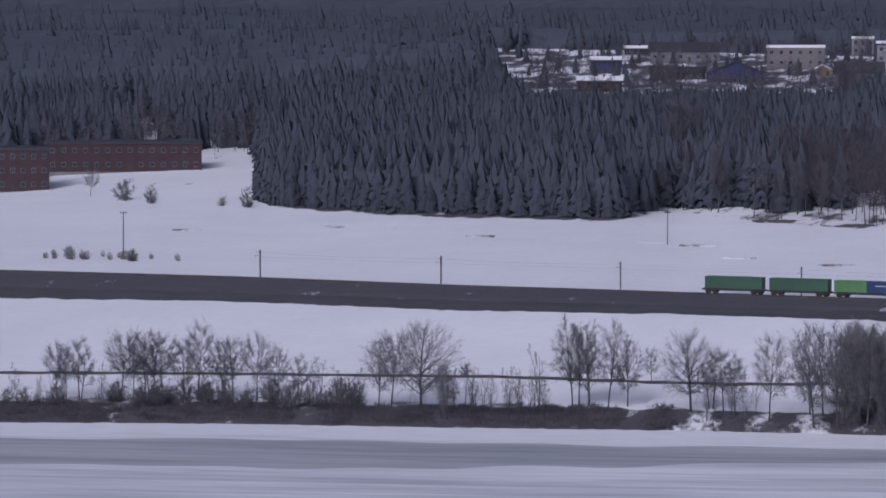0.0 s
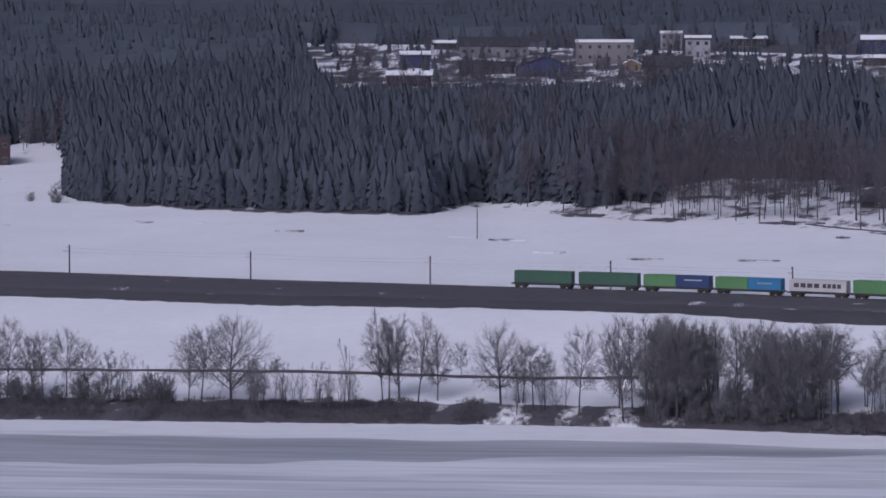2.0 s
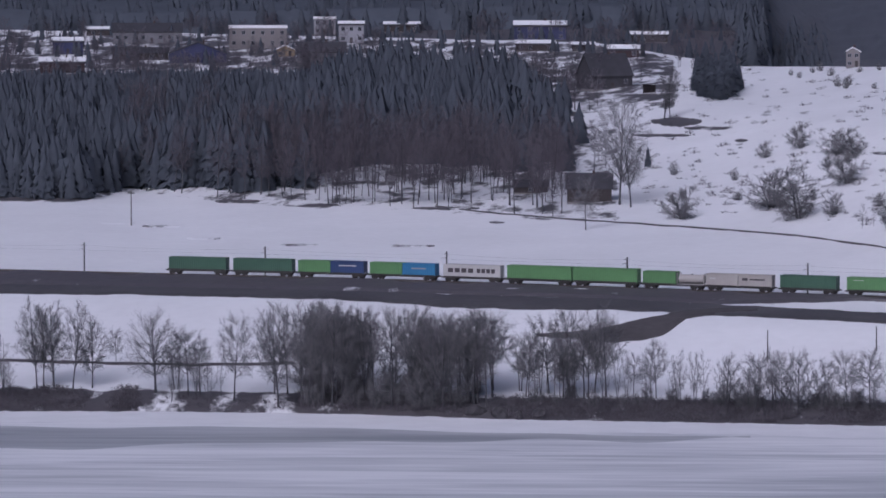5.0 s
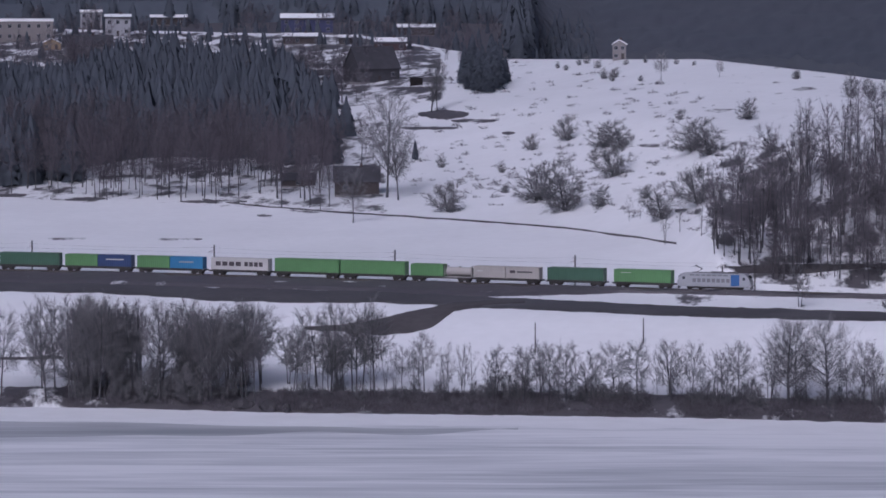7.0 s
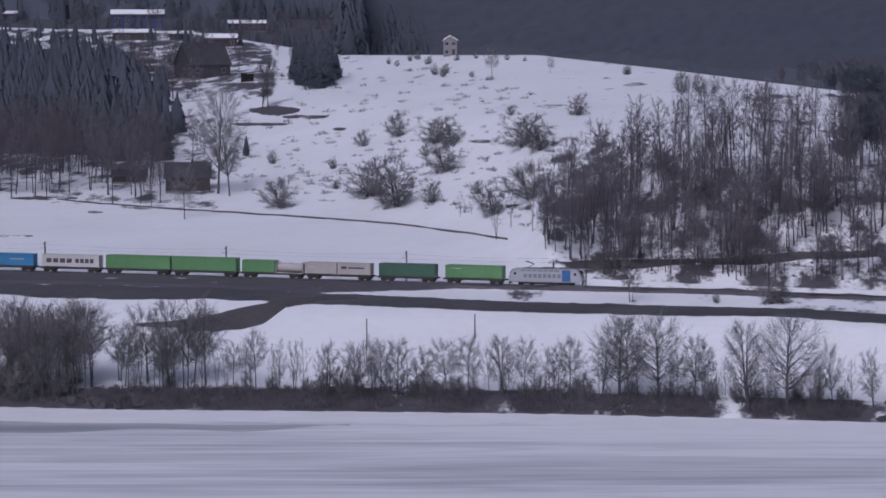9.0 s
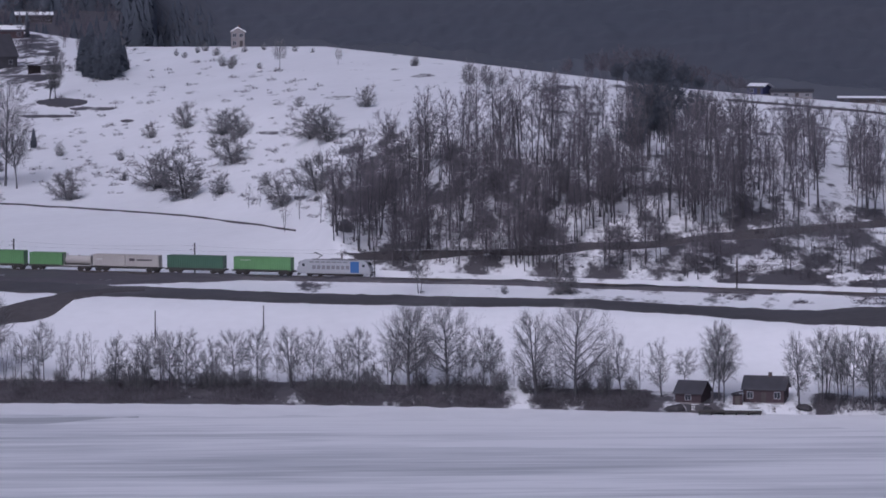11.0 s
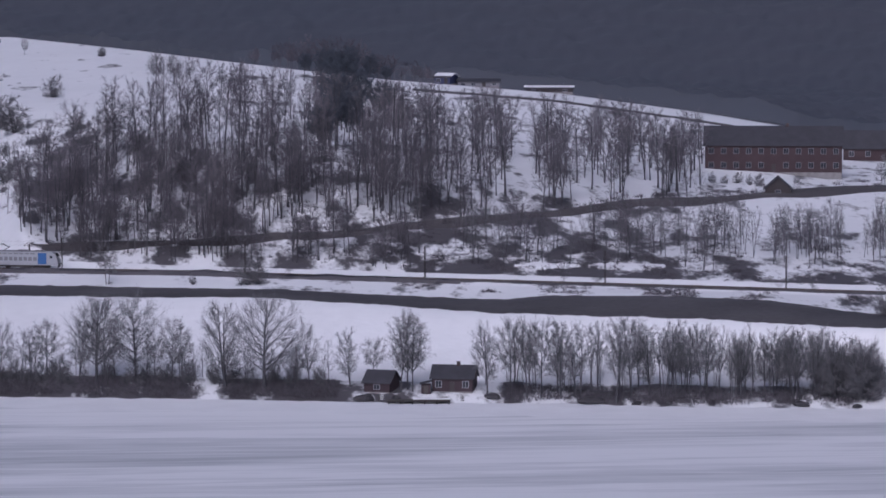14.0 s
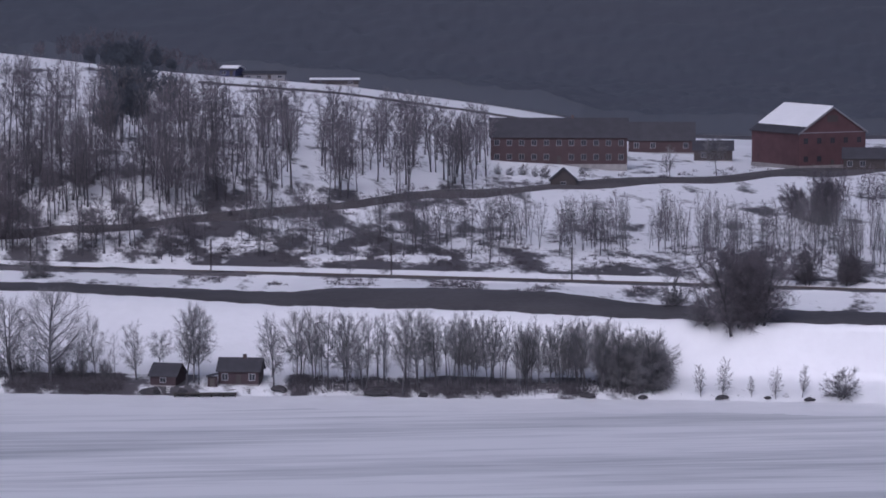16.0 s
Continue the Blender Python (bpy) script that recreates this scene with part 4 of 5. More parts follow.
for k in range(44):
    u = rng.uniform(1780, 2010)
    r = rng.uniform((EYE - 23.5) * F / (edge_v(u) - V0) + 60, mid_r(u) + 60)
    x, y, z = at(u, r)
    plant("x", u, V0 + (EYE - z) * F / r, rng.uniform(50, 95), "bare trees below the houses")
for k in range(60):
    u = rng.uniform(60, 470)
    r = rng.uniform(1640, 1720)
    grove.append((*at(u, r), rng.uniform(50, 90) * r / F, 1.0, rng.uniform(0, 6)))
for k in range(190):
    if k < 130:
        u = rng.uniform(1480, 1970)
        r = mid_r(u) + rng.uniform(-50, 35)
        tall = rng.uniform(40, 75)
    else:
        u = rng.uniform(3020, 3360)
        r = crest_r(u) + rng.uniform(15, 90)
        tall = rng.uniform(40, 85) * (1 - abs(u - 3190) / 260)
    grove.append((*at(u, r), tall * r / F, rng.uniform(0.9, 1.3), rng.uniform(0, 6)))
for i in range(2):
    tw, tc = bare_tree(900 + i, 1.0, girth=0.009, start=0.3, width=0.42, limbs=12, boughs=5, twigs=9, steep=1.5, twig_w=0.003, wob=0.004, fine=True, twig="browntwig", size=1 / 16)
    tv, tf = [], []
    for me in (tw, tc):
        base = len(tv)
        tv += [tuple(q.co) for q in me.vertices]
        tf += [tuple(base + w for w in f.vertices) for f in me.polygons]
    scatter("grove", tv, tf, grove[i::2], M["browntwig"], "bare brown trees among the houses and along the crest", "trees")
for k in range(22):
    u = rng.uniform(4330, 4540)
    plant("v", u, rng.uniform(470, 515), rng.uniform(50, 90), "bare trees below the barn", rail_r(u) + 8)
for letter, u, v, tall in ((('a', 2779, 591, 85), ('u', 3027, 593, 52), ('u', 2930, 593, 22), ('u', 3047, 591, 40), ('w', 3589, 604, 72), ('u', 4161, 647, 65), ('s', 4186, 641, 50))):
    plant(letter, u, v, tall, "trees beside the railway")
for k in range(16):
    u = rng.uniform(-60, 325)
    plant("u", u, rail_v(u) - rng.uniform(22, 30), rng.uniform(12, 24), "shrubs beside the railway", rail_r(u) + 5)

# low brush: one small tangle of stems, strewn where the banks are overgrown
rng2 = np.random.default_rng(8)
tangle = Sprig()
for k in range(15):
    a, q = rng2.uniform(0, 6.28), rng2.uniform(0, 0.95)
    p0 = np.array((q * math.cos(a), q * math.sin(a), 0))
    tip = p0 + np.array((rng2.normal(0, 0.2), rng2.normal(0, 0.2), rng2.uniform(0.55, 1.0) * (1.05 - 0.75 * q)))
    tangle.spike(p0, tip, 0.03)
    for j in range(3):
        m = p0 + (tip - p0) * rng2.uniform(0.4, 0.9)
        tangle.spike(m, m + rng2.normal(0, 0.24, 3) + np.array((0, 0, 0.12)), 0.024)
strewn = []
for u0, u1, line, d0, d1, h0, h1, count in (
        (-100, 1190, shore_v, 2, 40, 0.6, 1.7, 1300), (1190, 1480, shore_v, 3, 24, 0.4, 1.1, 80), (1480, 1850, shore_v, 4, 40, 0.6, 1.9, 240),
        (1850, 2650, shore_v, 2, 36, 0.5, 2.0, 1000), (2650, 3220, shore_v, 2, 34, 0.4, 1.8, 850), (3440, 4110, shore_v, 3, 30, 0.4, 1.9, 420), (4110, 4560, shore_v, 4, 10, 0.15, 0.4, 20), (2080, 2640, edge_v, 30, 290, 0.4, 1.5, 380),
        (3300, 4560, rail_v, 8, 75, 0.3, 1.0, 2000), (2640, 4560, track_v, -3, 16, 0.5, 1.5, 300), (3300, 4110, rail_v, -24, -6, 0.4, 1.1, 620),
        (2650, 3900, edge_v, 10, 120, 0.4, 1.3, 700)):
    for k in range(count):
        u = rng2.uniform(u0, u1)
        v = line(u) - rng2.uniform(d0, d1)
        if line is shore_v and noise.noise((u * 0.012, 0.0, 1.0)) < -0.25:
            continue
        if line is rail_v and u > 3300 and noise.noise((u * 0.011, v * 0.03, 4.0)) < 0.0:
            continue
        q, r = spot(u, v, rail_r(u) + 5 if d0 > 0 and line is not shore_v else 0)
        strewn.append((q.x, q.y, q.z - 0.05, rng2.uniform(h0, h1), rng2.uniform(1.0, 1.7), rng2.uniform(0, 6)))
scatter("brush", tangle.v, tangle.f, strewn, M["brush"], "dark leafless brush on the banks", "brush")
for ks in KINDS.values():
    for top, h in ks:
        for o in (*top.children, top):
            bpy.data.objects.remove(o)


# ---- buildings ----
def house(name, label, u0, u1, v, wall, ridge, deep, walls, roof, rows=1, cols=3, gable=False, turn=0.0, chimney=True, door=True,
          flat=False, snow_side=0, r0=0, at_r=None, trim="white", category="house", group=""):
    """A house whose front spans u0 to u1 with its foot at drop v; wall and ridge heights in the same units, deep in metres."""
    uc = (u0 + u1) / 2
    if at_r:
        p, r = Vector(at(uc, at_r)), at_r
    else:
        p, r = spot(uc, v, r0)
    k = r / F
    w, hw, hr = (u1 - u0) * k, wall * k, ridge * k
    p += Vector((math.sin((uc - U0) / F), math.cos((uc - U0) / F), 0)) * deep * 0.5
    h = thing(name, label, category, Matrix.Translation(p) @ Matrix.Rotation(bearing(uc) + radians(turn), 4, "Z"), group)
    x, y = w / 2, deep / 2
    part("foundation", boxes((-x + 0.05, x - 0.05, -y + 0.05, y - 0.05, -1.6, 0.25)), M["stone"], h)
    over = 0.45
    if flat:
        part("wall", boxes((-x, x, -y, y, 0.2, hw)), walls, h)
        part("roof", boxes((-x - 0.3, x + 0.3, -y - 0.3, y + 0.3, hw, hw + max(0.3, hr)), bevel=0.08), roof, h)
    else:
        if gable:
            bm = prism(((-x, 0.2), (x, 0.2), (x, hw), (0, hr), (-x, hw)), -y, y)
            run, along = x, y
        else:
            bm = prism(((-y, 0.2), (y, 0.2), (y, hw), (0, hr), (-y, hw)), -x, x)
            bm.transform(Matrix.Rotation(math.pi / 2, 4, "Z"))
            run, along = y, x
        part("wall", bm, walls, h)
        s = (hr - hw) / run
        th = 0.22
        for sg in (-1, 1):
            q = [(sg * 0.0, hr + 0.03), (sg * (run + over), hr + 0.03 - s * (run + over)), (sg * (run + over), hr + 0.03 + th - s * (run + over)), (0, hr + 0.03 + th)]
            bm = prism(q, -along - over, along + over)
            if not gable:
                bm.transform(Matrix.Rotation(math.pi / 2, 4, "Z"))
            slab = part("roof", bm, roof, h)
            if sg == snow_side:
                e = 0.76 * (run + over)
                bm = prism([(0, hr + 0.04 + th), (sg * e, hr + 0.04 + th - s * e), (sg * e * 0.97, hr + 0.22 + th - s * e * 0.97), (0, hr + 0.24 + th)], -along - over * 0.7, along + over * 0.5)
                if not gable:
                    bm.transform(Matrix.Rotation(math.pi / 2, 4, "Z"))
                part("roof_snow", bm, M["snow"], slab, "sheet of old snow on the upper roof")
            if roof is not M["snow"] or sg > 0:
                continue
            # bare eaves where the snow has slid off
            q = [(sg * (run + over + 0.03), hr - 0.02 - s * (run + over)), (sg * (run + over + 0.03), hr + 0.3 - s * (run + over)), (sg * (run + over) * 0.8, hr + 0.3 - s * (run + over) * 0.8)]
            bm = prism(q, -along - over - 0.02, along + over + 0.02)
            if not gable:
                bm.transform(Matrix.Rotation(math.pi / 2, 4, "Z"))
            part("eave", bm, M["slate"], slab, "dark bare eave")
    if name == "barn":
        for sg in (-1, 1):
            q = [(0, hr + 0.3), (sg * (run + over), hr + 0.3 - s * (run + over)), (sg * (run + over), hr - 0.2 - s * (run + over)), (0, hr - 0.2)]
            part("bargeboard", prism(q, -y - over - 0.08, -y - over - 0.01), M["grey"], h, "weathered bargeboard")
        part("loft_hatch", boxes((-1.6, 1.6, -y - 0.09, -y + 0.05, hr - 3.6, hr - 1.9), bevel=0.03), M["brown"], h, "dark loft hatch")
        part("belt_board", boxes((-x + 0.3, x - 0.3, -y - 0.08, -y + 0.03, hw - 0.1, hw + 0.15)), M["grey"], h, "pale board across the gable")
        part("stone_base", boxes((-x - 0.12, x + 0.12, -y - 0.12, y + 0.12, -1.5, 0.9)), M["stone"], h, "pale stone base")
    ww, wh = min(1.15, w / (cols * 2.0)), min(1.3, hw / rows * 0.42)
    for i in range(rows):
        for j in range(cols):
            cx, cz = -x + w * (j + 0.5) / cols, hw * (i + 0.56) / rows
            if door and i == 0 and j == cols // 2 and cols > 1:
                d = part("door", boxes((cx - 0.5, cx + 0.5, -y - 0.07, -y + 0.05, 0.2, min(2.2, hw * 0.9)), bevel=0.02), M["brown"], h)
                part("handle", boxes((cx + 0.35, cx + 0.42, -y - 0.13, -y - 0.06, 1.1, 1.2)), M["steel"], d)
                continue
            wdw = part("window", boxes((cx - ww / 2 - 0.1, cx - ww / 2, -y - 0.08, -y + 0.05, cz - wh / 2 - 0.1, cz + wh / 2 + 0.1),
                                       (cx + ww / 2, cx + ww / 2 + 0.1, -y - 0.08, -y + 0.05, cz - wh / 2 - 0.1, cz + wh / 2 + 0.1),
                                       (cx - ww / 2, cx + ww / 2, -y - 0.08, -y + 0.05, cz + wh / 2, cz + wh / 2 + 0.1),
                                       (cx - ww / 2, cx + ww / 2, -y - 0.08, -y + 0.05, cz - wh / 2 - 0.1, cz - wh / 2),
                                       (cx - 0.04, cx + 0.04, -y - 0.07, -y + 0.05, cz - wh / 2, cz + wh / 2)), M[trim], h, "white-framed window")
            part("pane", boxes((cx - ww / 2, cx + ww / 2, -y - 0.03, -y + 0.03, cz - wh / 2, cz + wh / 2)), M["pane"], wdw)
    if chimney and not flat:
        part("chimney", boxes((0.1 * w - 0.35, 0.1 * w + 0.35, -0.35, 0.35, hr - 0.9, hr + 0.9), bevel=0.03), M["brick"], h)
    return h


def village(rows, group):
    for name, label, u0, u1, v, wall, ridge, deep, wm, rm, nrow, ncol, opts in rows:
        ridge = wall + 0.7 * (ridge - wall) if rm == "snow" and "flat" not in opts else ridge
        house(name, label, u0, u1, v, wall, ridge, deep, M[wm], M[rm], nrow, ncol, group=group, **opts)


village((
    ("house", "dark timber house with a snowy roof", 948, 1004, 84, 14, 22, 8, "brown", "snow", 1, 3, {}),
    ("house", "blue wooden house with a snow-covered roof", 1045, 1098, 131, 22, 33, 9, "blue", "snow", 1, 3, {}),
    ("apartment_building", "long grey low building with snowy roof edge", 1151, 1273, 112, 20, 35, 14, "grey", "slate", 1, 8, {}),
    ("house", "reddish-brown house with a white snowy roof", 1022, 1101, 164, 18, 31, 9, "red", "snow", 1, 4, {}),
    ("house", "large dark-blue house with a broad gable", 1250, 1352, 147, 17, 36, 12, "blue", "slate", 1, 5, dict(gable=True)),
    ("apartment_building", "pale two-storey building with a flat snowy roof", 1356, 1458, 121, 36, 4, 12, "cream", "snow", 2, 6, dict(flat=True)),
    ("house", "ochre gabled house with a snowy roof", 1438, 1472, 136, 12, 24, 8, "ochre", "snow", 1, 2, dict(gable=True)),
    ("house", "dark low house below a snowy bank", 1150, 1248, 142, 13, 22, 9, "brown", "slate", 1, 5, {}),
    ("house", "white two-storey house with a flat roof", 1506, 1544, 97, 28, 4, 9, "white", "snow", 2, 3, dict(flat=True)),
    ("house", "white house with a snow-covered roof", 1550, 1594, 112, 33, 41, 9, "white", "snow", 2, 3, {}),
    ("house", "grey house with a dark pitched roof", 1476, 1562, 145, 17, 34, 10, "grey", "slate", 1, 4, {}),
    ("house", "brown house with patches of roof snow", 1630, 1693, 92, 12, 20, 9, "brown", "snow", 1, 4, {}),
    ("house", "large dark-blue house with a bright snowy roof", 1860, 1952, 106, 24, 37, 10, "blue", "snow", 2, 5, {}),
    ("house", "red house with a snow-covered roof", 1863, 1931, 126, 12, 22, 8, "brown", "snow", 1, 4, {}),
), "houses of the village")
village((
    ("house", "dark brown house with a steep roof", 1980, 2060, 194, 26, 62, 11, "slate", "slate", 1, 3, dict(turn=28)),
    ("house", "dark house with a white snowy roof", 2066, 2131, 110, 12, 21, 8, "brown", "snow", 1, 4, {}),
    ("shed", "small shed with a snowy roof", 1962, 2002, 126, 10, 18, 6, "brown", "snow", 1, 2, dict(chimney=False)),
    ("house", "brown house with a snow-dusted roof", 2026, 2081, 138, 14, 26, 8, "red", "snow", 1, 3, {}),
    ("house", "dark house among trees with snowy roof", 664, 762, 118, 16, 42, 10, "brown", "slate", 1, 4, dict(gable=True)),
    ("house", "small dark house with a snowy roof", 905, 940, 82, 8, 15, 7, "brown", "snow", 1, 2, {}),
    ("house", "small brown house with a snowy roof", 1105, 1150, 98, 10, 18, 7, "brown", "snow", 1, 2, {}),
    ("house", "narrow white house on the hilltop", 2446, 2470, 154, 28, 38, 7, "cream", "snow", 2, 2, dict(gable=True)),
    ("shed", "low outbuilding on the hilltop", 2474, 2504, 152, 10, 17, 6, "brown", "snow", 1, 2, dict(chimney=False)),
    ("cabin", "brown log cabin with a dark hipped roof", 1954, 2033, 394, 26, 50, 8, "brown", "slate", 1, 2, dict(category="cabin")),
    ("shed", "low dark timber shed on the slope", 1860, 1920, 378, 12, 22, 6, "brown", "slate", 1, 1, dict(chimney=False, door=False)),
    ("school_building", "long dark-red flat-roofed school building", 84, 357, 305, 50, 4, 16, "red", "slate", 2, 14, dict(trim="grey", flat=True, category="building")),
    ("school_building", "dark-red flat-roofed school wing with windows", -60, 88, 340, 74, 5, 14, "red", "slate", 3, 8, dict(trim="grey", flat=True, category="building")),
), "houses of the village")
village((
    ("farmhouse", "long dark-red farmhouse with two window rows", 3838, 4080, 393, 50, 80, 11, "red", "slate", 2, 11, dict(trim="grey", r0=1210, category="farmhouse")),
    ("farm_wing", "low dark-red wing beside the farmhouse", 4082, 4198, 372, 24, 52, 9, "red", "slate", 1, 4, dict(r0=1220, chimney=False, category="farm building")),
    ("barn", "large red barn with a half-snowy roof", 4330, 4470, 399, 64, 108, 22, "barn", "slate", 2, 5, dict(r0=1220, trim="red", snow_side=-1, gable=True, turn=33, chimney=False, category="barn")),
    ("shed", "dark farm shed beside the barn", 4198, 4266, 386, 20, 34, 7, "brown", "slate", 1, 2, dict(r0=1220, chimney=False)),
    ("shed", "low dark farm shed beside the barn", 4462, 4575, 402, 22, 38, 8, "brown", "slate", 1, 5, dict(r0=1225, chimney=False)),
    ("hut", "small brown gabled hut beside the track", 3944, 3990, 432, 10, 30, 6, "brown", "slate", 1, 1, dict(r0=1180, gable=True, chimney=False, door=False, category="hut")),
    ("cabin", "pale blue cabin with a snowy roof", 3366, 3394, 0, 13, 21, 7, "blue", "snow", 1, 2, dict(at_r=1418, turn=-20, chimney=False)),
    ("cabin", "low dark cottage with a snowy roof", 3520, 3604, 0, 7, 12, 8, "brown", "snow", 1, 3, dict(at_r=1415, chimney=False)),
    ("shed", "long low grey shed behind the hill crest", 3400, 3474, 0, 9, 13, 7, "grey", "slate", 1, 4, dict(at_r=1420, chimney=False)),
    ("boathouse", "brown timber boathouse at the lake shore", 3241, 3289, 787, 19, 37, 6, "cabin", "slate", 1, 1, dict(chimney=False, turn=-20, category="boathouse")),
    ("lake_cabin", "red-brown lakeside cabin with white windows", 3358, 3431, 787, 26, 45, 6.5, "cabin", "slate", 1, 3, dict(turn=-9, category="cabin")),
), "farm and lakeside buildings")
# ---- poles and masts ----
def pole(name, label, u, v, tall, arm, group, radius=0.13, r0=0):
    p, r = spot(u, v, r0)
    h = tall * r / F
    o = thing(name, label, "pole", Matrix.Translation(p) @ Matrix.Rotation(bearing(u), 4, "Z"), group)
    bm = bmesh.new()
    bmesh.ops.create_cone(bm, cap_ends=True, segments=10, radius1=radius * 1.2, radius2=radius * 0.8, depth=h + 0.6, matrix=pose(0, 0, h / 2 - 0.3))
    part("shaft", bm, M["pole"], o)
    if arm:
        part("crossarm", boxes((-arm, arm, -0.08, 0.08, h - 0.5, h - 0.32), bevel=0.02), M["pole"], o)
        for x in (-arm * 0.8, 0, arm * 0.8):
            part("insulator", disc(bmesh.new(), 0.07, 0.25, pose(x, 0, h - 0.2), 8), M["stone"], o)
    return o


for u, v, tall, arm in ((218, 453, 79, 0.9), (1182, 434, 60, 0.9), (2310, 678, 57, 0), (2502, 657, 44, 0)):
    pole("utility_pole", "dark wooden utility pole in the snowy field", u, v, tall, arm, "utility poles")


def mast(u):
    """An overhead-line mast beside the track, with its bracket over the rails."""
    p = rail_point(u, 17.4)
    t = (rail_point(u + 20) - rail_point(u - 20)).normalized()
    m = Matrix.Translation(p + Vector((-t.y, t.x, 0)) * 3.0) @ Matrix.Rotation(math.atan2(t.y, t.x), 4, "Z")
    o = thing("catenary_mast", "slim steel overhead-line mast beside the track", "mast", m, "overhead-line masts")
    part("footing", boxes((-0.35, 0.35, -0.35, 0.35, -0.4, 0.25), bevel=0.04), M["stone"], o)
    part("shaft", boxes((-0.14, -0.06, -0.12, 0.12, 0.2, 7.4), (0.06, 0.14, -0.12, 0.12, 0.2, 7.4),
                        *[(-0.08, 0.08, -0.03, 0.03, z, z + 0.12) for z in (1.2, 2.4, 3.6, 4.8, 6.0, 7.2)]), M["steel"], o)
    part("bracket", boxes((-0.04, 0.04, -3.0, 0.0, 6.0, 6.08), (-0.03, 0.03, -1.6, 0.0, 6.9, 6.96)), M["steel"], o)


for k in range(-5, 11):
    mast(2052 + 320.5 * k)
for z, lab in ((23.2, "thin contact wire above the railway track"), (24.4, "thin carrier wire above the railway track")):
    w = Sprig()
    w.tube([np.array(rail_point(2052 + 320.5 * k / 4, z - (0.5 * math.sin(math.pi * (k % 4) / 4) if z > 24 else 0))) for k in range(-20, 41)], [0.012] * 61, 4)
    tagged(new("overhead_wire", w.mesh("overhead_wire", M["steel"])), lab, "wire", "overhead line wires")


# ---- the freight train ----
def on_rail(x0, x1):
    """Pose of a vehicle whose ends are at two marks along the train, x forward, and its length."""
    a, b = rail_point(1513 + x0 * 0.9985, 18.07), rail_point(1513 + x1 * 0.9985, 18.07)
    d = b - a
    return Matrix.Translation((a + b) / 2) @ Matrix.Rotation(math.atan2(d.y, d.x), 4, "Z"), d.length


def bogie(parent, x, base=1.8, r=0.46):
    b = part("bogie", boxes((x - base / 2 - 0.5, x + base / 2 + 0.5, -1.12, -0.98, 0.35, 0.72), (x - base / 2 - 0.5, x + base / 2 + 0.5, 0.98, 1.12, 0.35, 0.72),
                            (x - 0.3, x + 0.3, -1.0, 1.0, 0.4, 0.75), bevel=0.03), M["steel"], parent)
    for dx in (-base / 2, base / 2):
        bm = bmesh.new()
        for y in (-0.75, 0.75):
            disc(bm, r, 0.13, pose(x + dx, y, r, 90, 0, 0))
        disc(bm, 0.08, 1.5, pose(x + dx, 0, r, 90, 0, 0), 8)
        part("wheelset", bm, M["steel"], b)


def wagon(x0, x1):
    m, n = on_rail(x0, x1)
    w = thing("flat_wagon", "dark steel container flat wagon on the rails", "wagon", m, "wagons of the freight train")
    h = n / 2
    part("underframe", boxes((-h + 0.5, h - 0.5, -1.2, -1.0, 0.85, 1.12), (-h + 0.5, h - 0.5, 1.0, 1.2, 0.85, 1.12), (-h + 0.5, h - 0.5, -0.25, 0.25, 0.7, 1.1),
                             *[(x - 0.1, x + 0.1, -1.1, 1.1, 0.9, 1.08) for x in np.linspace(-h + 0.7, h - 0.7, 7)], bevel=0.02), M["steel"], w)
    for s in (-1, 1):
        bogie(w, s * (h - 2.3))
        part("headstock", boxes((s * (h - 0.45) - 0.1, s * (h - 0.45) + 0.1, -1.25, 1.25, 0.8, 1.2)), M["steel"], w)
        for y in (-0.87, 0.87):
            part("buffer", disc(disc(bmesh.new(), 0.1, 0.4, pose(s * (h - 0.2), y, 1.03, 0, 90, 0), 8), 0.22, 0.05, pose(s * h, y, 1.03, 0, 90, 0)), M["steel"], w)
    return w


